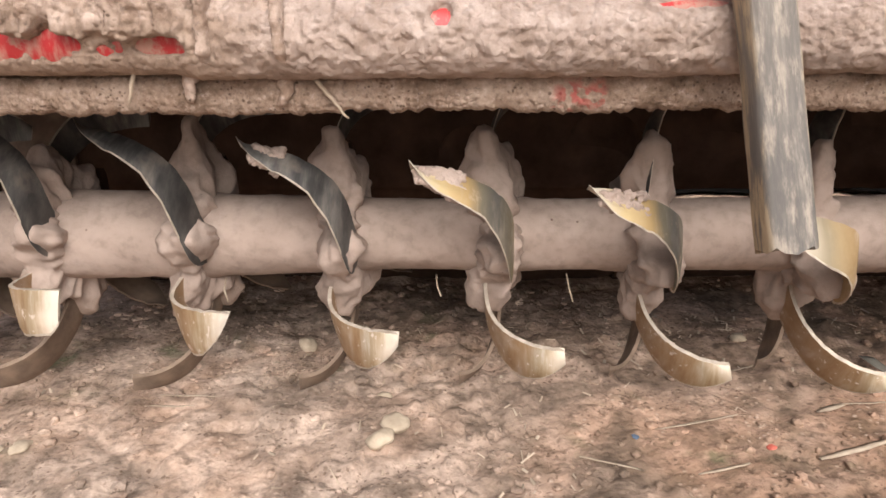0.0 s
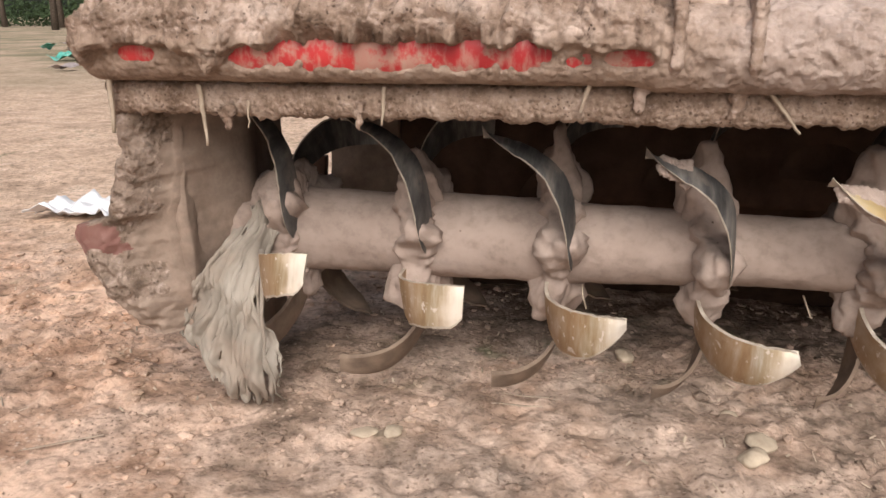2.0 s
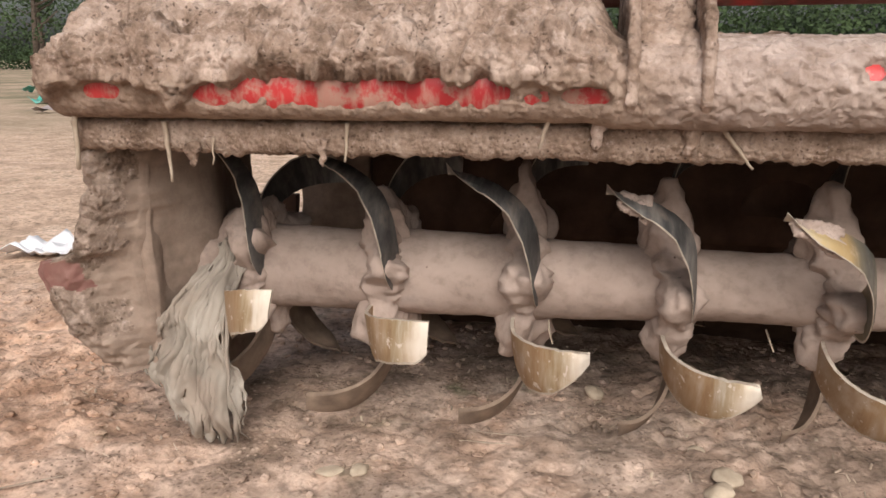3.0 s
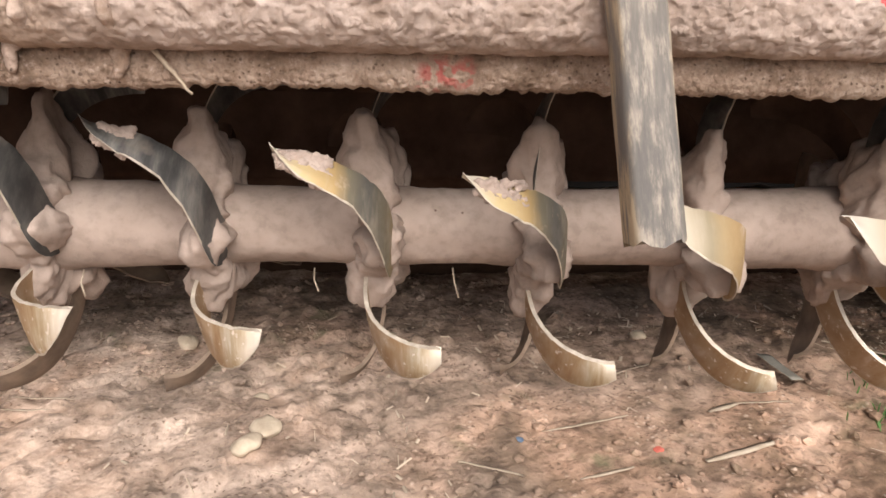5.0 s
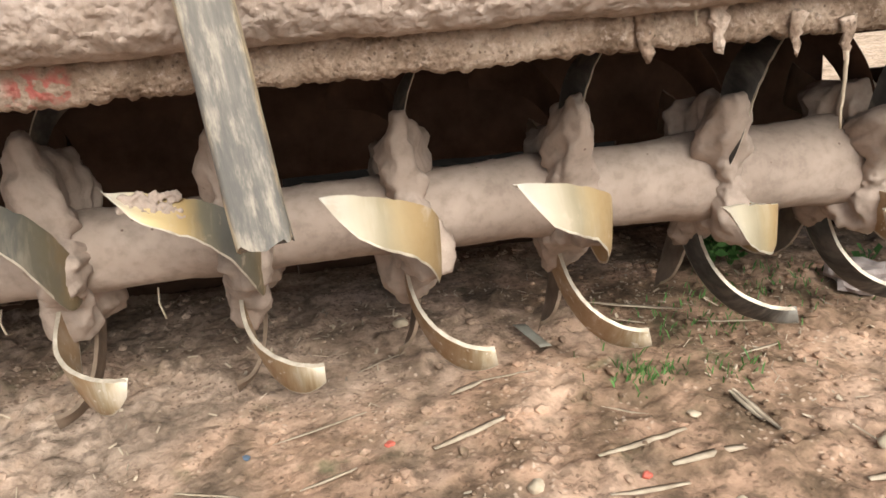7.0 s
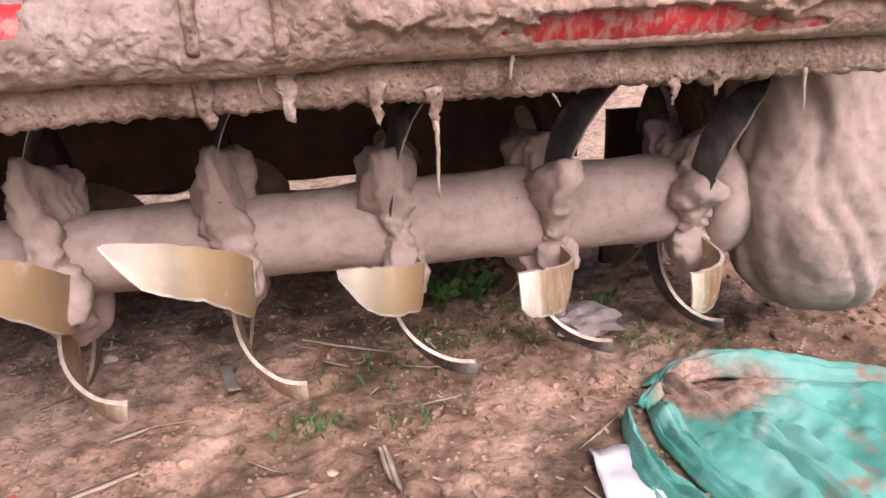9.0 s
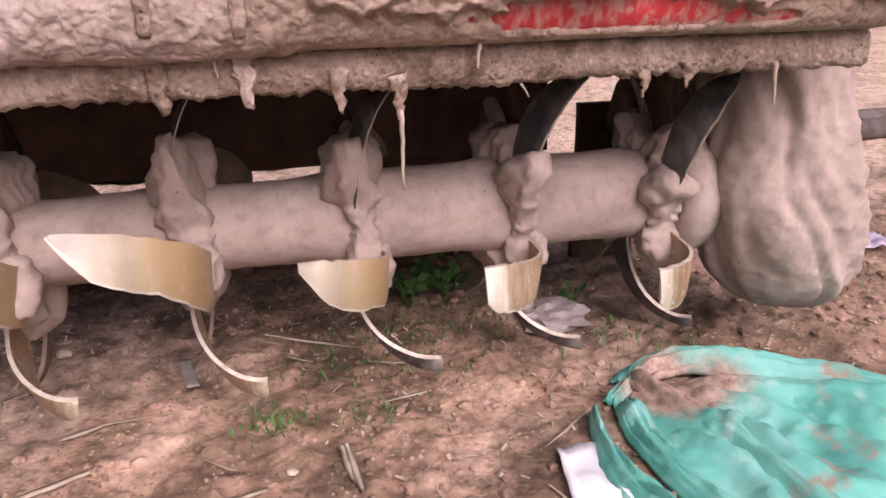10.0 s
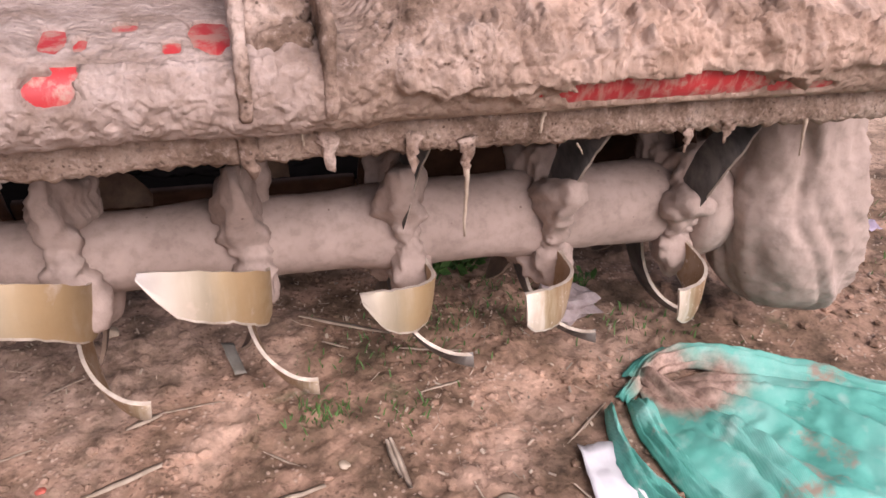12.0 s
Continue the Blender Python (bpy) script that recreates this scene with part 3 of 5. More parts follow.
def crust_depth(x, s):
    ends = smooth01(-0.53, -0.58, x) + smooth01(0.58, 0.64, x)
    dent = noise.voronoi(Vector((x * 62 + 0.5 * fbm(x * 30, s * 30, 3.0, 2), s * 70, 0.3)))[0][0]
    pit = noise.voronoi(Vector((x * 125, s * 125, 4.3)))[0][0]
    thick = 0.0095 + (0.0065 * (dent - 0.35) + 0.0035 * (pit - 0.4) + 0.003 * max(0.0, fbm(x * 140, s * 140, 6.1, 2))) * smooth01(0.022, 0.055, s) * (1 - 0.55 * smooth01(0.10, 0.16, s)) + 0.0022 * fbm(x * 60, s * 60, 1.1, 3) + 0.003 * fbm(x * 7, s * 7, 2.2, 3)
    if ends > 0:
        wx, ws = x + 0.025 * fbm(x * 12, s * 12, 6.0, 3), s + 0.025 * fbm(x * 12, s * 12, 7.0, 3)
        slab = smooth01(-0.06, 0.16, fbm(wx * 8, ws * 11, 8.8, 3))
        d = noise.voronoi(Vector((wx * 26, ws * 30, 1.7)))[0]
        e = noise.voronoi(Vector((wx * 64, ws * 64, 5.7)))[0]
        clods = 0.012 * slab + 0.012 * min(0.9, 2.2 * (d[1] - d[0])) + 0.006 * min(0.8, 2.0 * (e[1] - e[0])) + 0.011 * fbm(wx * 20, ws * 20, 3.8, 4) + 0.006 * max(0.0, fbm(x * 90, s * 90, 1.8, 3))
        hem = 0.058 + 0.022 * fbm(x * 9, 3.0, 1.0, 2) + 0.010 * fbm(x * 34, 3.0, 1.0, 4)
        calm = 1 - 0.6 * smooth01(0.10, 0.22, s)
        thick = thick * (1 - 0.6 * min(1.0, ends) * smooth01(hem + 0.006, hem - 0.004, s)) + ends * (0.010 + clods * calm) * (0.4 * smooth01(hem - 0.002, hem + 0.006, s) + 0.6 * smooth01(hem, hem + 0.045, s))
    thick += ends * (0.042 if x < 0 else 0.028) * smooth01(0.10, 0.20, s)
    thick *= 1 - 0.6 * smooth01(0.26, 0.30, x) * smooth01(0.50, 0.47, x) * smooth01(0.088, 0.108, s)
    bare = 0.0
    for bx, bz, hw, hh in BARE:
        if abs(x - bx) < hw * 1.5 and abs(s - bz) < hh * 2.2:
            rag = (0.55 * fbm(x * 30, s * 30, bx, 3) + 0.3 * fbm(x * 80, s * 70, bx, 3)) * min(1.0, 0.5 + hw / 0.2)
            d = ((x - bx) / hw) ** 4 + ((s - bz) / hh) ** 2
            bare = max(bare, 1 - smooth01(0.55, 0.95, d + rag))
    return thick * (1 - bare) - 0.005 * bare


def build_crust():
    prof = [p for k, p in enumerate(along(HOOD, 460)) if p[2] < 0.24 or (p[2] < 0.52 and k % 3 == 0)]
    xs = np.linspace(HOOD_L - 0.012, HOOD_R + 0.012, 1100)
    verts = []
    for x in xs:
        edge = min(smooth01(HOOD_L - 0.012, HOOD_L + 0.03, x), smooth01(HOOD_R + 0.012, HOOD_R - 0.03, x))
        for q, d, s in prof:
            p = q + d * (crust_depth(x, s) * (0.4 + 0.6 * edge) - 0.02 * (1 - edge) ** 2)
            verts.append((x, p.y, p.z))
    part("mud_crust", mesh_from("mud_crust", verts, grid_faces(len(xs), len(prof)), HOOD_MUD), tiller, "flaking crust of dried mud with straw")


def build_lip():
    # the bar under the rolled edge, its lower rim ragged with mud
    xs = np.linspace(-1.255, 1.284, 640)
    ring = [(-0.236, 0.514), (-0.243, 0.508), (-0.246, 0.498), (-0.247, 0.486), (-0.245, 0.474), (-0.238, 0.468), (-0.228, 0.468), (-0.226, 0.49), (-0.228, 0.514)]
    verts = []
    for x in xs:
        hang = 0.0055 * fbm(x * 70, 0.3, 2.0, 5) + 0.004 * fbm(x * 9, 0.7, 1.0, 2) + 0.004 * smooth01(0.3, 0.6, abs(x + 0.1) - 0.3) * fbm(x * 70, 2.0, 1.0, 3)
        for y, z in ring:
            low = smooth01(0.49, 0.468, z)
            out = 0.0035 * max(0.0, fbm(x * 42, y * 40, z * 22, 4)) + 0.0025 * fbm(x * 100, y * 90, z * 60, 3)
            verts.append((x, y - abs(out) * (1 if y < -0.23 else 0), z + low * hang))
    nv = len(ring)
    faces = grid_faces(len(xs), nv, False, True) + [tuple(range(nv)), tuple(range((len(xs) - 1) * nv, len(xs) * nv))[::-1]]
    me = mesh_from("lip_bar", verts, faces, LIP_MUD)
    part("lip_bar", me, tiller, "angle iron lip under the hood edge coated in mud")


def build_back():
    prof = [(0.305, 0.60), (0.318, 0.50), (0.322, 0.40), (0.318, 0.32), (0.31, 0.243)]
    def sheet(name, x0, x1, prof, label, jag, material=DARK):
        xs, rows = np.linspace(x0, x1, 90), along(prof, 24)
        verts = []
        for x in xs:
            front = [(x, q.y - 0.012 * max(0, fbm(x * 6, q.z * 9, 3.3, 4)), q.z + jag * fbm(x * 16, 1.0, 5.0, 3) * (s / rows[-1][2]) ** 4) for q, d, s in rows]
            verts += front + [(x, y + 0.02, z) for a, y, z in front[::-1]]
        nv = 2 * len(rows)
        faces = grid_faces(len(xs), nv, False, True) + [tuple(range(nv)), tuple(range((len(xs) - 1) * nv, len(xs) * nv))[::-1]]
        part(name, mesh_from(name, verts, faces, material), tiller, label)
    sheet("back_board", -1.14, 1.10, prof, "mud-stained board behind the rotor, cavity shade in its dark colour", 0.003)
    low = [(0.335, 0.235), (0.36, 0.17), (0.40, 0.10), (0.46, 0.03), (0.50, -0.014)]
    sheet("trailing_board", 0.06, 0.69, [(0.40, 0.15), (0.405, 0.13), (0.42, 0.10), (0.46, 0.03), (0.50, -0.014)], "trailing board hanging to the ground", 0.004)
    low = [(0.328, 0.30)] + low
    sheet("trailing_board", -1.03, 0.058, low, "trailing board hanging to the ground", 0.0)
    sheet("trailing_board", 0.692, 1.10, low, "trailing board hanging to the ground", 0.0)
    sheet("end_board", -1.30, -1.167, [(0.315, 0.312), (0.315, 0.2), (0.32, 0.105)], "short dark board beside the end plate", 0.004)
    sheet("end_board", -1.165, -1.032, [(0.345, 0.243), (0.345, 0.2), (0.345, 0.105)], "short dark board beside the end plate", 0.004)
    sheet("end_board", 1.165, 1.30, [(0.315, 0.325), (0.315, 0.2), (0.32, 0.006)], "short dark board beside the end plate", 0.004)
    # Lit end of the back board, painted as a browner piece before it.
    sheet("end_board", -1.142, -1.0, [(0.285, 0.42), (0.286, 0.33), (0.288, 0.236)], "brown piece over the back board's end, daylight in its colour", 0.004, BROWN)
    # Extra dark skin inside the hood, standing in for deep shade.
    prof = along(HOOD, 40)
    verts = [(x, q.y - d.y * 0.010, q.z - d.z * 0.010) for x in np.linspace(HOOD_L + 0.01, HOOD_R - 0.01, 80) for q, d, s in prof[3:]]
    part("hood_lining", mesh_from("hood_lining", verts, grid_faces(80, len(prof) - 3), DARK), tiller, "dark skin added inside the hood to deepen its shade")


build_hood()
build_crust()
build_lip()
build_back()

# rotor
def build_shaft():
    xs, sides = np.linspace(-1.20, 1.21, 420), 40
    verts = []
    for x in xs:
        r = 0.0535 + 0.013 * smooth01(-0.35, -0.75, x) + 0.005 * smooth01(0.2, 0.4, x) + 0.008 * smooth01(0.6, 0.8, x)
        r += 0.003 * fbm(x * 5, 1.0, 1.0, 2)
        f = (x / PITCH) - math.floor(x / PITCH)
        r += 0.004 * math.exp(-(min(f, 1 - f) / 0.18) ** 2)
        for k in range(sides):
            a = 2 * math.pi * k / sides
            rr = r + 0.003 * fbm(x * 8, math.cos(a) * 1.2, math.sin(a) * 1.2, 4) + 0.0012 * fbm(x * 45, math.cos(a) * 4, math.sin(a) * 4, 3)
            verts.append((x, rr * math.cos(a), AXIS_Z + rr * math.sin(a)))
    faces = grid_faces(len(xs), sides, False, True) + [tuple(range(sides)), tuple(range((len(xs) - 1) * sides, len(xs) * sides))[::-1]]
    return part("rotor_shaft", mesh_from("rotor_shaft", verts, faces, CLAY), tiller, "rotor tube thickly coated in smooth dried clay")


MUDDY_STEEL = mat("muddy_steel", flat_nodes((0.26, 0.19, 0.14), (0.11, 0.08, 0.06), 18), 0.9)


# edges of a blade: share of its run from root to tip, angle in degrees behind the tip
LEAF_FRONT = ((0, -88), (0.27, -62), (0.4, -42), (0.5, -30), (0.62, -21.5), (0.76, -17), (0.86, -13), (0.93, -8), (1, -1))
CURVED_FRONT = ((0, -88), (0.27, -60), (0.4, -38), (0.5, -26), (0.62, -17.5), (0.76, -13), (0.86, -10.5), (0.93, -6.5), (1, -0.5))
HOOK_FRONT = ((0, -80), (0.3, -58), (0.5, -38), (0.65, -26.5), (0.78, -18.5), (0.87, -12.5), (0.94, -6.5), (1, -0.5))
BOXY_FRONT = ((0, -80), (0.3, -52), (0.5, -34), (0.65, -22), (0.78, -17), (0.87, -15.5), (0.94, -14), (1, -10))
SLIM_FRONT = ((0, -74), (0.3, -48), (0.5, -31), (0.65, -23), (0.78, -17), (0.87, -13), (0.94, -9), (1, -3))
BACK = ((0, -30), (0.15, -22), (0.3, -13), (0.45, -7), (0.6, -4), (0.76, -1.5), (0.9, 0), (1, 0))


def blade_mesh(side, material, reach=0.105, front=HOOK_FRONT, off=0.014, bulge=2.4):
    """A curved C blade: the shank leaves the flange along the radius, sweeps forward and bends over to one side. Local x along the shaft, -y outwards, z along the turn."""
    path = [(0.045, -off), (0.065, -off), (0.085, -off)]
    for k in range(1, 25):
        a = (k / 24) * math.pi / 2
        path.append((0.085 + 0.141 * math.sin(a) ** (2 / bulge), (reach + off) * (1 - math.cos(a) ** (2 / bulge) if k < 24 else 1) - off))
    nv, th = 9, 0.0055
    top, low, run = [], [], [0.0]
    for a, b in zip(path, path[1:]):
        run.append(run[-1] + math.hypot(b[0] - a[0], b[1] - a[1]))
    for i, (r, x) in enumerate(path):
        s = run[i] / run[-1]
        ahead, behind = np.interp(s, *zip(*front)), np.interp(s, *zip(*BACK))
        a, b = path[max(i - 1, 0)], path[min(i + 1, len(path) - 1)]
        dr, dx = b[0] - a[0], b[1] - a[1]
        n = math.hypot(dr, dx)
        nr, nx = dx / n, -dr / n
        for j in range(nv):
            f = (0, 0.05, 0.16, 0.3, 0.45, 0.6, 0.75, 0.9, 1)[j]
            h = th * (0.14 + 0.86 * smooth01(0.0, 0.2, f))
            turn = radians(ahead + (behind - ahead) * f) + 0.010 * fbm(s * 22, f * 3, reach * 90, 3)
            for rows, k in ((top, 0.5), (low, -0.5)):
                q = r + nr * h * k + (0.5 - f) * 0.022 * smooth01(0.3, 0.8, s)
                rows.append((side * (x + nx * h * k), -q * math.cos(turn), q * math.sin(turn)))
    n = len(path)
    faces = grid_faces(n, nv) + [tuple(v + n * nv for v in f[::-1]) for f in grid_faces(n, nv)]
    rim = [i * nv for i in range(n)] + [(n - 1) * nv + j for j in range(1, nv)] + [i * nv + nv - 1 for i in range(n - 2, -1, -1)] + [j for j in range(nv - 2, 0, -1)]
    for a, b in zip(rim, rim[1:] + rim[:1]):
        faces.append((b, a, a + n * nv, b + n * nv))
    if side < 0:
        faces = [f[::-1] for f in faces]
    me = mesh_from("blade", top + low, faces, material)
    me.materials.append(material if material in (MUDDY_STEEL, DARK) else EDGE)
    sheet_faces = 2 * (n - 1) * (nv - 1)
    for p in me.polygons:
        if p.index >= sheet_faces or (p.index % (nv - 1) == 0 and p.index > 6 * (nv - 1)):
            p.material_index = 1
    me.set_sharp_from_angle(angle=radians(40))
    return me


# tip angles of the front blades, flange by flange; the others follow a third of a turn apart
SHIFT = [0.0055 * max(0, i - 4) for i in range(1, 12)]
RIGHT_REACH = (0.104, 0.108, 0.104, 0.1, 0.09, 0.086, 0.08, 0.08, 0.1, 0.102, 0.088)
LEFT_REACH = (0.07, 0.104, 0.104, 0.104, 0.109, 0.115, 0.12, 0.126, 0.098, 0.1, 0.085)
LEFT = (75, 66, 57, 49, 40, 32, 24, 21, 6, -2, -10)


def at_flange(x, r, angle, dx=0.0):
    a = radians(angle)
    return (x + dx, -r * math.cos(a), AXIS_Z + r * math.sin(a))


def clay_fin(x, roots, seed):
    """Clay kneaded round one flange: a fin whose rim swells at each blade root (angle, height, shift along the shaft)."""
    nu, nv, verts = 150, 40, []
    for i in range(nu):
        a = 360 * i / nu
        ca, sa = math.cos(radians(a)), math.sin(radians(a))
        rim, half, shift = 0.086 + 0.014 * fbm(ca * 1.6, sa * 1.6, seed, 3), 0.028 + 0.014 * fbm(ca * 2.6, sa * 2.6, seed + 5, 3), 0.006 * fbm(ca * 2, sa * 2, seed + 9, 2)
        for root, high, off in roots:
            gap = (a - root + 180) % 360 - 180
            k = math.exp(-(gap / 17) ** 2)
            rim, half, shift = rim + high * k, half + 0.004 * k, shift + off * k
        for j in range(nv):
            f = 2 * math.pi * j / nv
            across, out = math.cos(f), math.sin(f)
            across, out = math.copysign(abs(across) ** 0.62, across), math.copysign(abs(out) ** 0.62, out)
            r = (rim + 0.035) / 2 + (rim - 0.035) / 2 * out
            w = half * across * (1 - 0.48 * smooth01(0.09, 0.165, r))
            p = Vector((x + shift + w, -r * ca, AXIS_Z + r * sa))
            q = p * 24 + Vector((seed, 0, 0))
            d = noise.voronoi(q + Vector((fbm(*(p * 18), 2), fbm(*(p * 18 + Vector((5, 5, 5))), 2), 0)) * 0.6)[0]
            e = noise.voronoi(q * 2.1 + Vector((fbm(*(p * 40), 2), fbm(*(p * 40 + Vector((5, 5, 5))), 2), 0)) * 0.7)[0]
            lump = 0.015 * (0.45 - d[0]) + 0.0075 * (0.4 - e[0]) + 0.006 * fbm(*(p * 30), 3) + 0.0015 * fbm(*(p * 120), 2)
            n = Vector((across, -out * ca, out * sa)).normalized()
            p += n * lump
            verts.append(p)
    return mesh_from("mud_lump", verts, grid_faces(nu, nv, True, True), CLAY)


def build_rotor():
    shaft = build_shaft()
    kinds = {}
    for i in range(1, 12):
        x = (i - 6) * PITCH + SHIFT[i - 1]
        right, left = 6.5 - 8.6 * (i - 1), LEFT[i - 1]
        roots, rnd = [], random.Random(40 + i)
        for side, base in ((1, right), (-1, left)):
            for third in (0, 1, 2):
                ang = base + (0, 141 if side > 0 else 120, 235 if side > 0 else 243)[third]
                bare = third == 1 or (third == 0 and (i <= 4 and side < 0 or i >= 9 and side > 0)) or third == 2
                boxy = third == 0 and (side < 0 and i >= 10 or side > 0 and i <= 2)
                short = third == 2 and side < 0 and i >= 7
                leaf = third == 0 and side < 0 and not boxy
                reach = (0.105, 0.105, 0.09, 0.068, 0.052, 0.042, 0.03, 0.03, 0.03, 0.03, 0.03)[i - 1] if third == 2 and side < 0 else (0.06 if i == 11 else 0.09) if third == 1 else 0.085 if third else (RIGHT_REACH if side > 0 else LEFT_REACH)[i - 1]
                key = (side, bare, boxy, leaf, leaf and i < 7, reach, third == 2)
                if key not in kinds:
                    # Upper rear left blades are coloured dark to sink into the hood's shade.
                    kinds[key] = blade_mesh(side, MUDDY_STEEL if third == 2 else DARK if third == 1 and side < 0 else BARE_STEEL if bare else LEAF_STEEL if leaf and i < 7 else GOLD_STEEL if leaf else STEEL, reach, BOXY_FRONT if boxy else CURVED_FRONT if leaf and i < 7 else LEAF_FRONT if leaf else SLIM_FRONT if third else HOOK_FRONT, 0.024 if leaf else 0.012, 2.4 if leaf or third else 2.1)
                part("blade", kinds[key], shaft, "steel blade, mud-stained below, shade-dark under the hood" if third == 2 or third == 1 and side < 0 else "dark bare steel blade" if bare else "yellowish clay-filmed steel blade", Matrix.Translation((x, 0, AXIS_Z)) @ Matrix.Rotation(radians(-ang), 4, "X"))
                high = 0.09 if third == 1 and side > 0 and 3 <= i <= 10 else 0.05 if short else 0.042
                roots.append((ang - (32 if high > 0.06 else 22 if short else 44) + rnd.uniform(-5, 5), high * rnd.uniform(0.85, 1.15), -0.009 * side + rnd.uniform(-0.004, 0.004)))
        if i <= 2:
            roots.append((62, 0.055 if i == 1 else 0.03, 0.0))
        part("mud_lump", clay_fin(x, roots, i * 7.3), shaft, "lumpy clay packed round the blade bolts")
    # dirt still lying on the blades
    for i, spots in ((4, 150), (5, 420), (6, 110)):
        bm, rnd, x = bmesh.new(), random.Random(i), (i - 6) * PITCH + SHIFT[i - 1]
        for k in range(spots):
            f = rnd.uniform(0.4, 0.97) if i > 4 else rnd.uniform(0.45, 0.8)
            ball(bm, at_flange(x, 0.228 - 0.035 * (1 - f) ** 1.6, LEFT[i - 1] - 3.5 - 6 * (1 - f) + rnd.uniform(-1, 1) * (1.6 + 7 * (1 - f)), -0.004 - 0.100 * f), 0.0016 + 0.0046 * rnd.random() ** 2, (1.6, 1, 0.8), detail=1)
        part("dirt_clump", fused("dirt_clump", bm, CLAY, 0.0018, 0.003, 120, 0), shaft, "crumbly dirt lying on a blade")
    # hub collar by the right end plate, and root hairs
    v, f = tube([(1.165, 0, AXIS_Z), (1.17, 0, AXIS_Z), (1.19, 0, AXIS_Z), (1.215, 0, AXIS_Z), (1.222, 0, AXIS_Z)], (0.07, 0.092, 0.102, 0.098, 0.08), 36)
    part("hub", mesh_from("hub", v, f, CLAY), shaft, "clay-covered bearing hub at the rotor end")
    for hx, hz, dz in ((-0.106, 0.197, -0.035), (-0.62, 0.19, -0.03), (-0.30, 0.195, -0.025), (0.24, 0.2, -0.02)):
        v, f = tube([(hx, -0.03, hz), (hx + 0.002, -0.05, hz + dz * 0.4), (hx + 0.008, -0.055, hz + dz)], 0.0014, 5)
        part("root_hair", mesh_from("root_hair", v, f, STRAW), shaft)


build_rotor()


def side_plate(sign, x0):
    """End plate with a curved skid edge."""
    under = ((-0.235, 0.25), (-0.20, 0.17), (-0.15, 0.095), (-0.08, 0.04), (0.0, 0.012), (0.1, 0.006), (0.22, 0.03), (0.29, 0.12), (0.31, 0.3))
    ny, nz, inner, outer = 70, 70, [], []
    for y in np.linspace(-0.172 if sign < 0 else -0.14, 0.155 if sign < 0 else 0.31, ny):
        low = max(np.interp(y, *zip(*under)), 0.0 if sign < 0 else 0.15)
        for k in range(nz):
            z = low + (0.60 - low) * k / (nz - 1)
            x = x0 + 0.006 * fbm(y * 15, z * 9, x0, 4) + 0.002 * fbm(y * 50, z * 30, x0, 3)
            inner.append((x, y, z))
            outer.append((x0 + sign * 0.03, y, z))
    n, skin = len(inner), grid_faces(ny, nz)
    faces = [f[::-1] for f in skin] + [tuple(a + n for a in f) for f in skin]
    lines = [k * nz for k in range(ny)], [k * nz + nz - 1 for k in range(ny)][::-1], list(range(nz))[::-1], list(range((ny - 1) * nz, ny * nz))
    for line in lines:
        faces += [(a, b, b + n, a + n) for a, b in zip(line, line[1:])]
    part("side_plate", mesh_from("side_plate", inner + outer, faces, BROWN if sign < 0 else CRUST), tiller, "steel end plate coated in rough mud")


side_plate(-1, -1.20)
side_plate(1, 1.262)


def build_end_mud():
    """A bulge of clay hanging on the end plate, drawn out in long smeared folds."""
    nu, nv, verts = 130, 110, []
    for i in range(nu):
        z = 0.062 + 0.438 * (i / (nu - 1)) ** 1.6
        cx, r = 1.345 - 0.043 * smooth01(0.06, 0.5, z), 0.124 * math.sqrt(max(0.0, 1 - max(0.0, (0.2 - z) / 0.139) ** 2)) - 0.030 * smooth01(0.2, 0.5, z)
        for j in range(nv):
            a = 2 * math.pi * j / nv
            c, d = math.cos(a), math.sin(a)
            slide = a + 2.2 * (z - 0.2) + 0.5 * fbm(c * 1.2, d * 1.2, z * 4, 2)
            fold = 0.010 * fbm(math.cos(slide) * 2.4, math.sin(slide) * 2.4, z * 3.0, 3)
            groove = max(0.0, 1 - 4.5 * abs(fbm(math.cos(slide) * 2.2, math.sin(slide) * 2.2, 5.0 + z * 1.6, 1)))
            smear = 0.0016 * fbm(math.cos(slide) * 7, math.sin(slide) * 7, z * 14, 3)
            crumb = 0.0022 * fbm(c * 7, d * 7, z * 45, 4) + smooth01(-0.1, 0.7, c) * (0.009 * fbm(c * 4, d * 4, z * 24, 4) + 0.004 * fbm(c * 12, d * 12, z * 80, 3))
            q = r * (1 + 0.05 * fbm(c, d, z * 9, 2)) + fold - 0.010 * groove + smear + crumb
            verts.append((cx + q * c, -0.05 + 1.25 * q * d, z))
    faces = grid_faces(nu, nv, False, True) + [tuple(range(nv)), tuple(range((nu - 1) * nv, nu * nv))[::-1]]
    part("mud_lump", mesh_from("end_mud", verts, faces, CLAY), tiller, "thick smooth bulge of dried clay on the end plate")


build_end_mud()


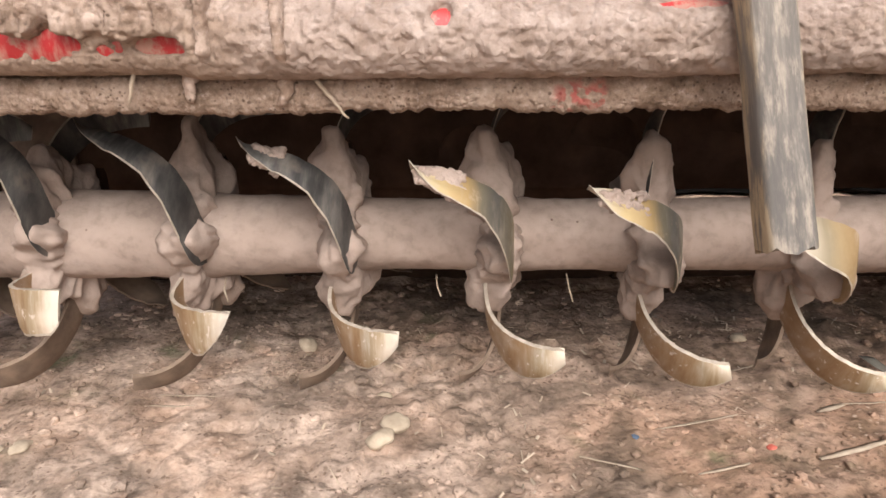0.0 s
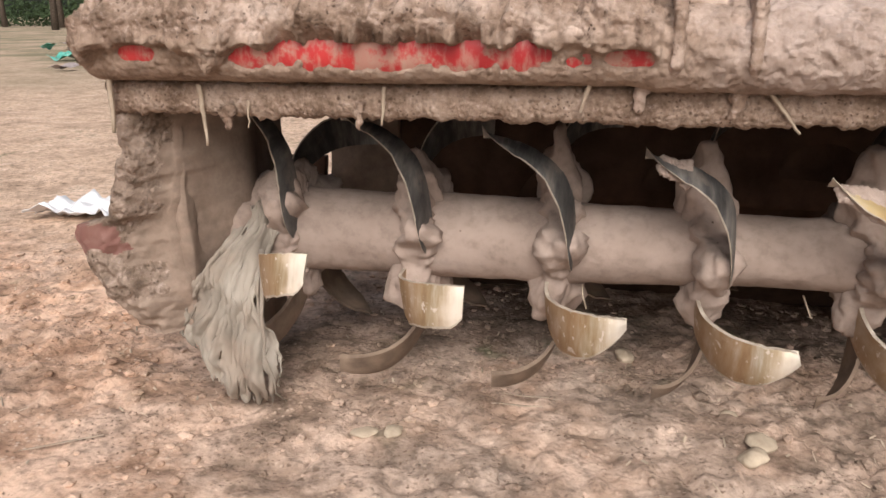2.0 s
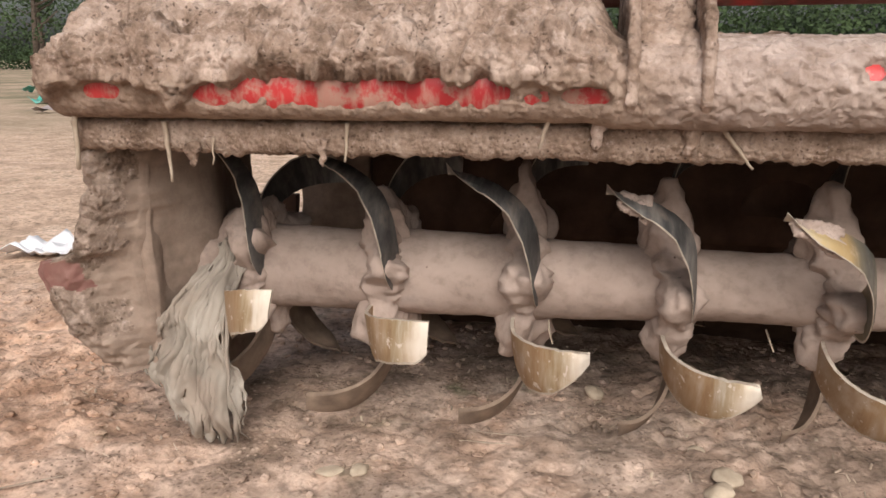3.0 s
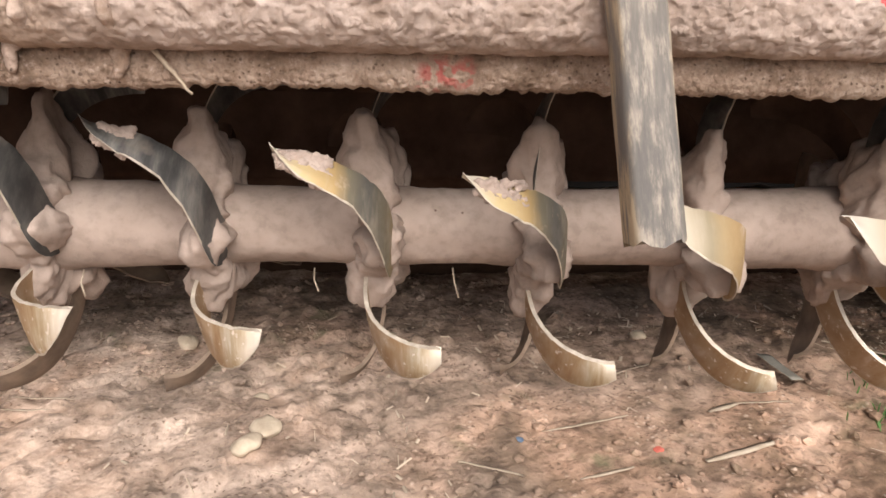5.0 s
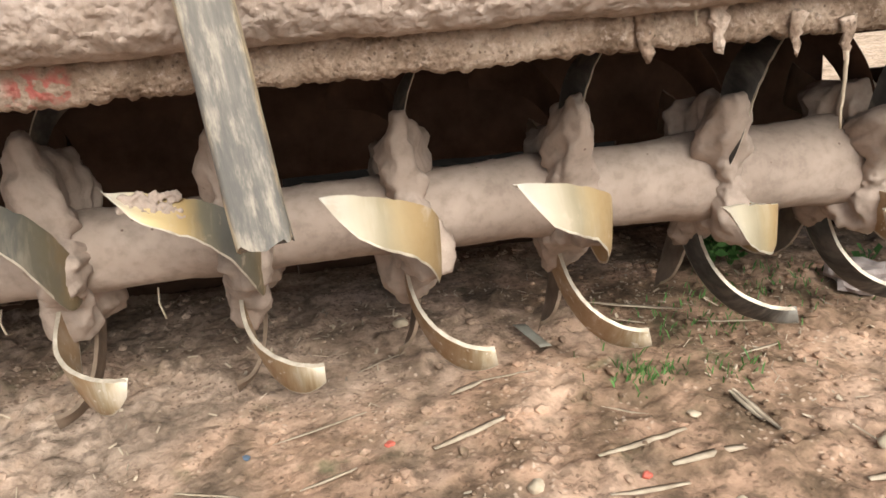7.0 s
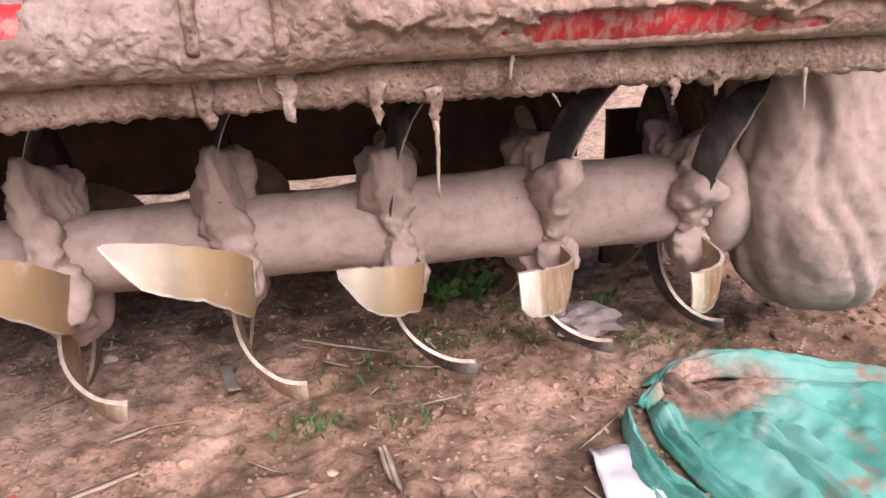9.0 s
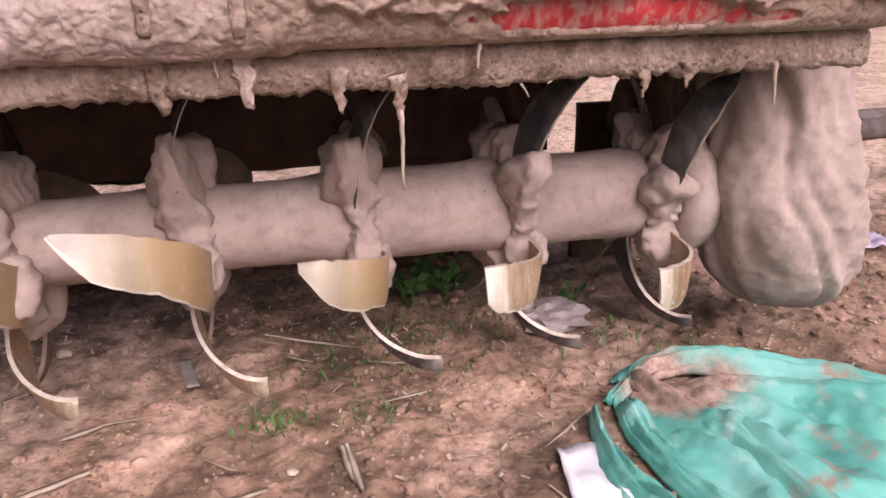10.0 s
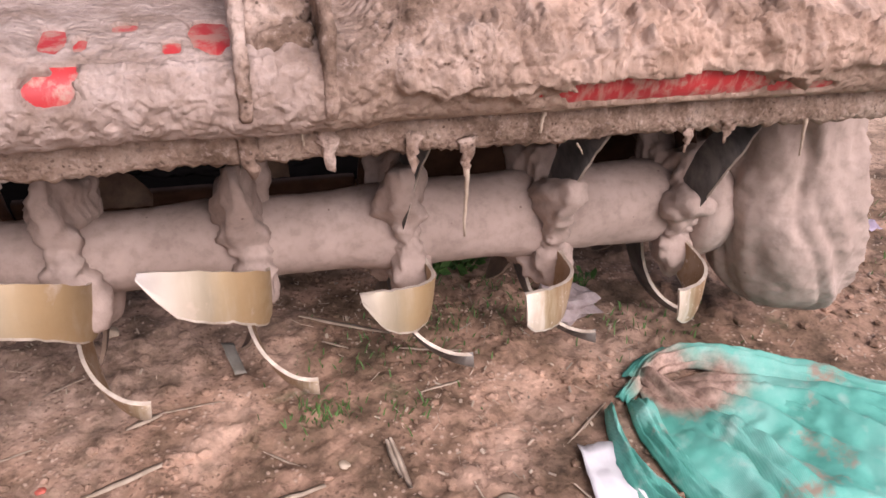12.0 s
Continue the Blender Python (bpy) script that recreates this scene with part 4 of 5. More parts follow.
def build_edge_mud():
    """Rough mud along the front of the end plate, with the red nose of the plate showing."""
    outer = ((0.10, -1.255), (0.136, -1.28), (0.167, -1.298), (0.22, -1.328), (0.285, -1.354), (0.302, -1.35), (0.318, -1.295), (0.364, -1.279), (0.42, -1.262), (0.475, -1.262), (0.52, -1.278), (0.565, -1.292))
    inner = ((0.06, -1.19), (0.137, -1.192), (0.2, -1.21), (0.292, -1.231), (0.367, -1.212), (0.475, -1.193))
    nu, nv, verts, back = 80, 185, [], []
    for j in range(nv):
        z = 0.125 + 0.435 * j / (nv - 1)
        xo, xi = np.interp(z, *zip(*outer)), np.interp(z, *zip(*inner))
        xo += 0.006 * fbm(z * 40, 1.0, 2.0, 3)
        xi += 0.012 * fbm(z * 22, 4.0, 2.0, 3)
        for i in range(nu):
            u = min(1.0, i / 45)
            turn = max(0.0, (i - 45) / 34)
            x = xo + (xi - xo) * u + (-1.16 - 0.03 * smooth01(0.42, 0.75, turn) + 0.035 * smooth01(0.27, 0.17, z) * -1 - xi) * min(1.0, turn / 0.4) ** 0.8
            y = 0.34 * turn - 0.236 + 0.055 * smooth01(0.35, 1.0, u) + 0.05 * smooth01(0.20, 0.10, z) + 0.008 * smooth01(0.15, 0.0, u)
            lump = 0.010 * fbm(x * 34, z * 34, 2.0, 4) + 0.004 * fbm(x * 95, z * 95, 5.0, 3)
            calm = smooth01(0.262, 0.245, z) + smooth01(0.308, 0.33, z) + smooth01(0.25, 0.45, u + 0.15 * fbm(x * 30, z * 30, 1.0, 3))
            verts.append((x, y - lump * (0.15 + 0.85 * min(1.0, calm)) * (0.3 + 0.7 * math.sin(math.pi * min(1, u + 0.15))), z))
            back.append((x - 0.012 * min(1.0, turn * 4), y + 0.018 * (1 - min(1.0, turn * 4)), z))
    n = len(verts)
    faces = grid_faces(nv, nu) + [tuple(k + n for k in f[::-1]) for f in grid_faces(nv, nu)]
    rim = [j * nu for j in range(nv)], [j * nu + nu - 1 for j in range(nv)][::-1], list(range(nu))[::-1], list(range((nv - 1) * nu, nv * nu))
    for line in rim:
        faces += [(a, b, b + n, a + n) for a, b in zip(line, line[1:])]
    me = mesh_from("edge_mud", verts + back, faces, PLATE_MUD)
    me.materials.append(DUSTY)
    me.materials.append(BROWN)
    for p in me.polygons:
        c = p.center
        if c.z < 0.19 + 0.02 * fbm(c.x * 30, 2.0, 3.0, 3) or c.y > -0.215 + 0.05 * c.z + 0.03 * fbm(c.x * 20, c.z * 20, 3.0, 3):
            p.material_index = 2
        if c.y < -0.2 and 0.262 < c.z - 0.012 * fbm(c.x * 40, c.z * 40, 1.0, 4) < 0.309 and c.x < -1.29 + 0.02 * fbm(c.x * 30, c.z * 30, 7.0, 4) + (0.309 - c.z) * 0.35:
            p.material_index = 1
    part("mud_lump", me, tiller, "rough mud along the front edge of the end plate")


build_edge_mud()


def plate(x, outline, thick=0.017):
    bm = bmesh.new()
    bm.faces.new([bm.verts.new((x, y, z)) for y, z in outline])
    got = bmesh.ops.extrude_face_region(bm, geom=bm.faces[:])
    for g in got["geom"]:
        if isinstance(g, bmesh.types.BMVert):
            g.co.x += thick
    bmesh.ops.recalc_face_normals(bm, faces=bm.faces[:])
    return bm


def build_beam():
    v, f = tube([(x, 0.16, 0.712) for x in np.linspace(-1.38, 1.3, 120)], 0.045, 28)
    part("cross_beam", mesh_from("cross_beam", v, f, DUSTY), tiller, "dusty round red cross beam tube behind the hood")
    verts, xs, sides = [], np.linspace(-1.36, -0.56, 170), 36
    for x in xs:
        end = min(smooth01(-1.36, -1.32, x), smooth01(-0.56, -0.62, x))
        for k in range(sides):
            a = 2 * math.pi * k / sides
            r = 0.043 + end * (0.010 + 0.008 * fbm(x * 18, math.cos(a) * 2, math.sin(a) * 2, 4) + 0.004 * fbm(x * 60, math.cos(a) * 6, math.sin(a) * 6, 3))
            verts.append((x, 0.16 + r * math.cos(a), 0.712 + r * math.sin(a)))
    part("mud_crust", mesh_from("beam_mud", verts, grid_faces(len(xs), sides, False, True), CRUST), tiller, "mud caked round the cross beam")
    shape = ((-0.283, 0.522), (-0.304, 0.54), (-0.306, 0.60), (-0.27, 0.66), (-0.12, 0.82), (0.2, 0.84), (0.2, 0.63), (-0.1, 0.60), (-0.22, 0.57))
    for x in (-0.531, -0.452, 0.464, 0.545):
        part("bracket", fused("bracket", plate(x, shape, 0.013), CRUST, 0.0045, 0.0022, 45, 1), tiller, "upright bracket plate smeared with mud")
    part("end_bracket", fused("end_bracket", plate(-1.345, ((0.06, 0.60), (0.05, 0.74), (0.09, 0.90), (0.27, 0.90), (0.27, 0.60))), CRUST, 0.006, 0.003, 40, 1), tiller, "end plate of the cross beam smeared with mud")
    rnd = random.Random(5)
    for x0 in (-0.49, 0.505):
        bm = bmesh.new()
        for k in range(44):
            z = rnd.uniform(0.56, 0.70)
            ball(bm, (x0 + rnd.uniform(-0.034, 0.034), -0.270 + max(0, z - 0.58) * 1.05 + rnd.uniform(-0.006, 0.012), z), rnd.uniform(0.008, 0.019), detail=2)
        for k in range(7):
            z = 0.57 + 0.02 * k
            ball(bm, (x0, -0.235 + max(0, z - 0.58) * 1.05, z), 0.04, (1, 0.8, 0.8), detail=2)
        part("mud_lump", fused("bracket_mud", bm, CRUST, 0.0055, 0.006, 40, 3), tiller, "mud wedged between the bracket plates")
    for x0, x1, n, z in ((-1.0, -0.56, 26, 0.652), (-0.42, -0.31, 8, 0.604), (0.6, 1.1, 24, 0.632)):
        bm = bmesh.new()
        for k in range(n):
            ball(bm, (rnd.uniform(x0, x1), rnd.uniform(-0.08, 0.06), z), rnd.uniform(0.018, 0.036), (1.4, 1.3, 0.6), detail=2)
        part("mud_mound", fused("mud_mound", bm, CRUST, 0.007, 0.009, 28, 1), tiller, "mound of dried clods lying on the hood")


def hanging(kind, x, z0, z1, lean=0.0, r=0.006, y=-0.252):
    rnd, n = random.Random(round(x * 1000)), 9
    pts = [(x + lean * k / (n - 1) + (0.0025 if kind == "mud_drip" else 0.0008) * rnd.uniform(-1, 1), y + rnd.uniform(-0.001, 0.001), z0 + (z1 - z0) * k / (n - 1)) for k in range(n)]
    if kind == "mud_drip":
        v, f = tube(pts, [r * (1.25 - 0.85 * k / (n - 1)) * rnd.uniform(0.75, 1.2) for k in range(n)], 10)
        v = [Vector((p.x, y + (p.y - y) * 0.6, p.z)) + Vector((fbm(p.x * 90, p.y * 90, p.z * 90 + q, 3) for q in range(3))) * 0.0035 for p in v]
        part(kind, mesh_from(kind, v, f, CRUST), tiller, "dried mud drip hanging over the lip")
    else:
        v, f = tube(pts, [r * (1 - 0.5 * k / (n - 1)) for k in range(n)], 6)
        part(kind, mesh_from(kind, v, f, STRAW), tiller, "dry straw stem hanging from the lip")


def build_hanging():
    for x, z0, z1, lean, r in ((-0.555, 0.54, 0.482, -0.006, 0.010), (-0.447, 0.54, 0.478, -0.008, 0.012), (0.466, 0.53, 0.458, 0.008, 0.012), (0.552, 0.53, 0.46, 0.001, 0.012), (0.647, 0.495, 0.45, -0.002, 0.008),
                               (0.707, 0.485, 0.44, 0.0, 0.008), (0.986, 0.475, 0.448, 0.002, 0.005), (-0.9, 0.49, 0.455, 0.0, 0.006), (1.04, 0.485, 0.458, 0.0, 0.007), (-1.08, 0.48, 0.452, 0.002, 0.009)):
        hanging("mud_drip", x, z0, z1, lean, r)
    for x, z0, z1, lean, r in ((-1.238, 0.585, 0.445, -0.004, 0.0055), (-1.115, 0.51, 0.43, 0.004, 0.0038), (-0.866, 0.51, 0.462, -0.004, 0.003), (-0.606, 0.56, 0.484, -0.02, 0.004), (-0.418, 0.508, 0.464, 0.034, 0.003),
                               (0.708, 0.45, 0.362, 0.001, 0.003), (0.791, 0.525, 0.49, -0.003, 0.003), (1.152, 0.48, 0.43, 0.006, 0.003), (0.525, 0.512, 0.49, 0.002, 0.002), (-1.048, 0.49, 0.455, -0.002, 0.002), (0.84, 0.47, 0.455, 0.01, 0.0015)):
        hanging("straw_stem", x, z0, z1, lean, r, -0.262 if z0 > 0.52 else -0.253)


build_hanging()
build_beam()

# ---- plank ----
def build_plank():
    nu, nv, verts = 70, 32, []
    for i in range(nu):
        z = -0.31 + 0.62 * i / (nu - 1)
        for j in range(nv):
            a = 2 * math.pi * j / nv
            c, d = math.cos(a), math.sin(a)
            x, y = 0.0248 * math.copysign(abs(c) ** 0.42, c), 0.025 * math.copysign(abs(d) ** 0.42, d)
            x, y = x + 0.0035 * fbm(1.0, 4.0, z * 5, 3), y + 0.003 * fbm(6.0, 2.0, z * 4, 3)
            split = 1 - 0.045 * max(0.0, 1 - 9 * abs(fbm(x * 60, y * 60, z * 2.0, 2))) + 0.02 * fbm(x * 90, y * 90, z * 9, 2)
            verts.append((x * split, y * split, z + 0.010 * fbm(x * 90, y * 70, 1.0, 3) * smooth01(-0.27, -0.31, z)))
    faces = grid_faces(nu, nv, False, True) + [tuple(range(nv)), tuple(range((nu - 1) * nv, nu * nv))[::-1]]
    me = mesh_from("wooden_plank", verts, faces, WOOD)
    foot, up = Vector((0.063, -0.378, 0.35)), Vector((-0.065, 0.162, 0.62)).normalized()
    across = (Vector((1, 0.05, 0)) - up * up.x).normalized()
    turn = Matrix((across, up.cross(across), up)).transposed().to_4x4()
    me.set_sharp_from_angle(angle=radians(28))
    ob = part("wooden_plank", me, None, "", Matrix.Translation(foot) @ turn @ Matrix.Translation((0, 0, 0.31)))
    tagged(ob, "weathered grey wooden post end leaning over the muddy hood", "plank")


build_plank()

# ---- sacking wound on the rotor's end ----
def build_rag():
    rag = thing("sacking", "torn grey plastic sacking wound round the rotor end", "sacking")
    nu, nv, verts = 150, 70, []
    for i in range(nu):
        for j in range(nv):
            u, v = i / (nu - 1), j / (nv - 1)
            low = 0.006 + 0.03 * abs(fbm(u * 7, 1.0, 3.0, 3)) + 0.105 * smooth01(0.62, 0.1, u) + 0.03 * smooth01(0.85, 1.0, u)
            top = 0.315 - 0.06 * abs(u - 0.6) + 0.012 * fbm(u * 8, 9.0, 1.0, 3)
            g = v ** 1.1
            x = (-1.168 + 0.065 * u) * (1 - g) + (-1.262 + 0.20 * u) * g + 0.014 * fbm(u * 3.5, v * 4, 2.0, 3)
            q = u * 6.0 + 1.5 * fbm(u * 2.5, v * 0.9, 7.0, 3)
            fold = 0.007 * (abs(q - math.floor(q) - 0.5) * 2) ** 0.7 + 0.030 * fbm(u * 4, v * 3.0, 1.0, 3) + 0.007 * abs(fbm(u * 16 + v * 4, v * 7 - u * 5, 4.0, 3))
            y = -0.055 - 0.115 * smooth01(0.0, 0.5, v) + fold * (0.3 + 0.7 * v) - 0.02 * u
            verts.append((x, y, top + (low - top) * v))
    def torn(i, j):
        q = fbm(i * 0.05, j * 0.05, 2.0, 3)
        return q > 0.42 + 0.5 * (1 - j / nv) or (j > nv * 0.5 and fbm(i * 0.2, 3.0, 8.0, 3) > 0.9 - (j / nv - 0.5) * 1.3)
    faces = [f for f in grid_faces(nu, nv) if not torn(f[0] // nv, f[0] % nv)]
    cloth = part("cloth", mesh_from("cloth", verts, faces, RAG), rag)
    cloth.modifiers.new("s", "SOLIDIFY").thickness = 0.0025
    bm, rnd = bmesh.new(), random.Random(3)
    for a in range(0, 360, 14):
        ball(bm, at_flange(-1.165 + rnd.uniform(-0.02, 0.02), 0.064, a), rnd.uniform(0.020, 0.030), (0.8, 1, 1.1), detail=2)
    part("winding", fused("winding", bm, CLAY, 0.005, 0.006, 24, 4), rag, "mud-caked winding of sacking")
    for k in range(1):
        u = rnd.random()
        x0, x1 = -1.20 + 0.11 * u, -1.30 + 0.25 * u + rnd.uniform(-0.03, 0.03)
        pts = [(x0 + (x1 - x0) * t + 0.006 * rnd.uniform(-1, 1), -0.135 - 0.075 * math.sin(2.4 * t), 0.25 - rnd.uniform(0.225, 0.24) * t) for t in np.linspace(0, 1, 9)]
        v, f = tube(pts, [0.004 * (1.2 - t) for t in np.linspace(0, 1, 9)], 5)
        part("strand", mesh_from("strand", v, f, RAG), rag)


build_rag()


# ---- green netting on the ground ----
# swaths of the netting: the line each one follows, half width at both ends, height
SWATHS = [(((1.045, -0.17), (1.075, -0.135), (1.17, -0.125), (1.30, -0.195), (1.42, -0.30), (1.6, -0.48)), 0.024, 0.05, 0.034),
          (((1.06, -0.13), (1.085, -0.22), (1.12, -0.35), (1.15, -0.56)), 0.016, 0.040, 0.040),
          (((1.10, -0.24), (1.20, -0.33), (1.29, -0.56)), 0.016, 0.05, 0.036),
          (((1.20, -0.25), (1.31, -0.36), (1.42, -0.58)), 0.018, 0.042, 0.032),
          (((1.32, -0.28), (1.42, -0.40), (1.52, -0.60)), 0.022, 0.045, 0.03),
          (((1.03, -0.20), (1.005, -0.29), (1.015, -0.40), (1.06, -0.56)), 0.018, 0.032, 0.028)]


def swath(line, w0, w1, top, seed, nu=80, nv=26):
    """One long arched fold of sheet along a bent line."""
    pts = [Vector((*p, 0)) for p in line]
    run = [0.0]
    for a, b in zip(pts, pts[1:]):
        run.append(run[-1] + (b - a).length)
    verts = []
    for i in range(nu):
        s = run[-1] * i / (nu - 1)
        k = i / (nu - 1)
        c = [Vector((np.interp(s + e, run, [p.x for p in pts]), np.interp(s + e, run, [p.y for p in pts]), 0)) for e in (-0.03, 0.0, 0.03)]
        p, d = (c[0] + c[1] + c[2]) / 3, (c[2] - c[0]).normalized()
        side, w = Vector((-d.y, d.x, 0)), w0 + (w1 - w0) * k
        w *= 1 + 0.25 * fbm(s * 9, seed, 1.0, 2)
        for j in range(nv):
            v = 2 * j / (nv - 1) - 1
            e = v + 0.25 * fbm(s * 7, v * 1.2, seed, 2)
            arch = max(0.0, 1 - abs(v) ** 1.6)
            crease = 0.016 * (0.5 - abs(fbm(s * 5, v * 2.6, seed + 3, 3))) + 0.004 * fbm(s * 24, v * 4, seed + 6, 3)
            q = p + side * w * e
            h = (top * (0.75 + 0.3 * fbm(s * 8, 2.0, seed, 2)) * smooth01(0.0, 0.12, k) * arch + crease * (0.3 + arch))
            verts.append((q.x, q.y, max(0.0, ground_height(q.x, q.y)) + 0.005 + max(-0.001, h)))
    return verts, grid_faces(nu, nv)


def build_tarp():
    nu, nv, verts = 110, 90, []
    for i in range(nu):
        for j in range(nv):
            u, v = i / (nu - 1), j / (nv - 1)
            r = smooth01(0.0, 0.25, u)
            x = 1.05 + 0.62 * u - 0.03 * math.sin(math.pi * v) * (1 - u) + 0.012 * fbm(v * 3, 0.3, 1.0, 2) * (1 - u)
            y = -0.175 + 0.06 * r - 0.34 * u ** 1.25 - (0.36 - 0.02 * r) * v + 0.008 * fbm(u * 4, v, 4.0, 2)
            away, q = math.hypot(x - 1.05, y + 0.13), math.atan2(y + 0.13, x - 1.05) * 4.2 + 0.8 * fbm(x * 5, y * 5, 5.0, 2)
            pleat = abs(q - math.floor(q) - 0.5) * 2
            h = 0.020 + 0.014 * fbm(x * 11, y * 11, 3.0, 3) + 0.026 * pleat ** 1.5 * smooth01(0.05, 0.2, away) + 0.006 * (0.4 - abs(fbm(x * 22, y * 22, 5.0, 3)))
            edge = min(1.0, 7 * min(u, 1 - u, v, 1 - v))
            verts.append((x, y, 0.004 + h * edge + max(0, ground_height(x, y))))
    heap = thing("netting", "crumpled dirty green plastic netting lying on the soil", "netting")
    part("sheet", mesh_from("tarp", verts, grid_faces(nu, nv), TARP), heap).modifiers.new("s", "SOLIDIFY").thickness = 0.0016
    for k, (line, w0, w1, top) in enumerate(SWATHS):
        part("fold", mesh_from("fold", *swath(line, w0, w1, top, k * 3.7), TARP), heap).modifiers.new("s", "SOLIDIFY").thickness = 0.0016
    vv, ff = swath(((0.975, -0.205), (0.948, -0.29), (0.95, -0.37), (0.98, -0.48)), 0.004, 0.036, 0.03, 31.0)
    ob = part("netting", mesh_from("flap", vv, ff, TARP))
    ob.modifiers.new("s", "SOLIDIFY").thickness = 0.0016
    tagged(ob, "loose pointed strip of green plastic netting beside the heap", "netting")
    vv, ff = swath(((0.995, -0.205), (1.025, -0.185), (1.05, -0.165)), 0.012, 0.014, 0.02, 41.0, 20, 12)
    ob = part("netting", mesh_from("scrap", vv, ff, TARP))
    ob.modifiers.new("s", "SOLIDIFY").thickness = 0.0016
    tagged(ob, "small torn scrap of green netting by the heap", "netting")


build_tarp()


# ---- litter on the ground ----
def sheet_thing(name, corners, material, label, category, rise=0.006, seed=1, nu=14, nv=10, group=""):
    """A thin crumpled scrap between four corners."""
    c, verts, lift = [Vector((*p, 0)) for p in corners], [], []
    wave = 30 if rise < 0.02 else 14 if rise < 0.1 else 3 if rise < 0.25 else 1.6
    for i in range(nu):
        for j in range(nv):
            u, v = i / (nu - 1), j / (nv - 1)
            p = c[0].lerp(c[1], u).lerp(c[3].lerp(c[2], u), v)
            p += Vector((fbm(u * 4, v * 4, seed, 3), fbm(u * 4, v * 4, seed + 5, 3), 0)) * 0.06 * (c[1] - c[0]).length
            verts.append((p.x, p.y, max(0.0, ground_height(p.x, p.y)) + 0.004))
            lift.append(rise * (0.6 + fbm(p.x * wave, p.y * wave, seed, 3)))
    base = min(lift) if rise > 0.1 else 0.0
    verts = [(x, y, z + h - base) for (x, y, z), h in zip(verts, lift)]
    ob = part(name, mesh_from(name, verts, grid_faces(nu, nv), material))
    ob.modifiers.new("s", "SOLIDIFY").thickness = 0.0012
    return tagged(ob, label, category, group)


def straw(a, b, width, seed, label="flat dry straw leaf lying on the soil", lift=0.004):
    """A flat dry leaf or stem from a to b."""
    a, b, rnd, n = Vector((*a, 0)), Vector((*b, 0)), random.Random(seed), 9
    d = (b - a)
    side = Vector((-d.y, d.x, 0)).normalized()
    verts, lean, thin = [], rnd.uniform(-0.25, 0.25), rnd.uniform(0.15, 0.6)
    for k in range(n):
        t = k / (n - 1)
        p = a + d * t + side * 0.03 * d.length * lean * math.sin(math.pi * t)
        w = width * (thin + (1 - thin) * min(1.0, 3 * t, 2.2 * (1 - t) + 0.25))
        z = (ground_height(a.x, a.y) * (1 - t) + ground_height(b.x, b.y) * t) * 0.8 + ground_height(p.x, p.y) * 0.2 + lift + 0.001
        for e, h in ((-0.5, 0.0), (0.05, 0.07 * width), (0.5, lean * 0.25 * width), (0.0, -0.1 * width)):
            q = p + side * w * e
            verts.append((q.x, q.y, z + h))
    faces = grid_faces(n, 4, False, True) + [(3, 2, 1, 0), tuple(range(4 * n - 4, 4 * n))]
    return tagged(part("straw", mesh_from("straw", verts, faces, STRAW)), label, "straw", "loose straw")


for k, (a, b, w) in enumerate((((0.405, -0.286), (0.53, -0.262), 0.014), ((0.485, -0.317), (0.58, -0.312), 0.016), ((0.628, -0.195), (0.635, -0.268), 0.014), ((0.454, -0.171), (0.501, -0.219), 0.005),
                               ((0.678, -0.401), (0.785, -0.415), 0.018), ((0.729, -0.307), (0.755, -0.496), 0.006), ((0.884, -0.263), (0.978, -0.195), 0.006), ((0.218, -0.208), (0.328, -0.171), 0.015),
                               ((0.016, -0.137), (0.144, -0.10), 0.006), ((0.541, 0.142), (0.688, 0.055), 0.013), ((0.571, 0.06), (0.611, 0.033), 0.006), ((0.265, -0.085), (0.314, -0.06), 0.014),
                               ((0.634, -0.194), (0.642, -0.29), 0.012), ((-0.742, -0.049), (-0.64, -0.056), 0.005), ((-0.754, -0.077), (-0.671, -0.088), 0.005), ((0.39, -0.36), (0.49, -0.35), 0.012),
                               ((0.30, -0.06), (0.40, -0.05), 0.005), ((0.86, -0.34), (0.90, -0.44), 0.007), ((-1.395, -0.363), (-1.30, -0.30), 0.005), ((-0.10, -0.20), (-0.02, -0.235), 0.006), ((0.05, -0.24), (0.12, -0.225), 0.008),
                               ((0.70, -0.10), (0.78, -0.085), 0.007), ((0.14, 0.02), (0.22, 0.06), 0.005), ((0.69, 0.02), (0.80, -0.01), 0.007))):
    straw(a, b, w * 0.85, k + 1)


def pebble(x, y, size, material, label, seed, name="stone", flat=0.6):
    bm = bmesh.new()
    ball(bm, (0, 0, 0), 1.0, detail=3)
    for v in bm.verts:
        v.co *= 1 + 0.35 * fbm(v.co.x * 0.9, v.co.y * 0.9, v.co.z * 0.9 + seed, 3)
    bmesh.ops.scale(bm, vec=(size, size * 0.8, size * flat), verts=bm.verts[:])
    ob = part(name, from_bm(name, bm, material), None, "", pose(x, y, ground_height(x, y) + size * flat * 0.45, 0, 0, seed * 47))
    return tagged(ob, label, name, "loose stones" if name == "stone" else "")


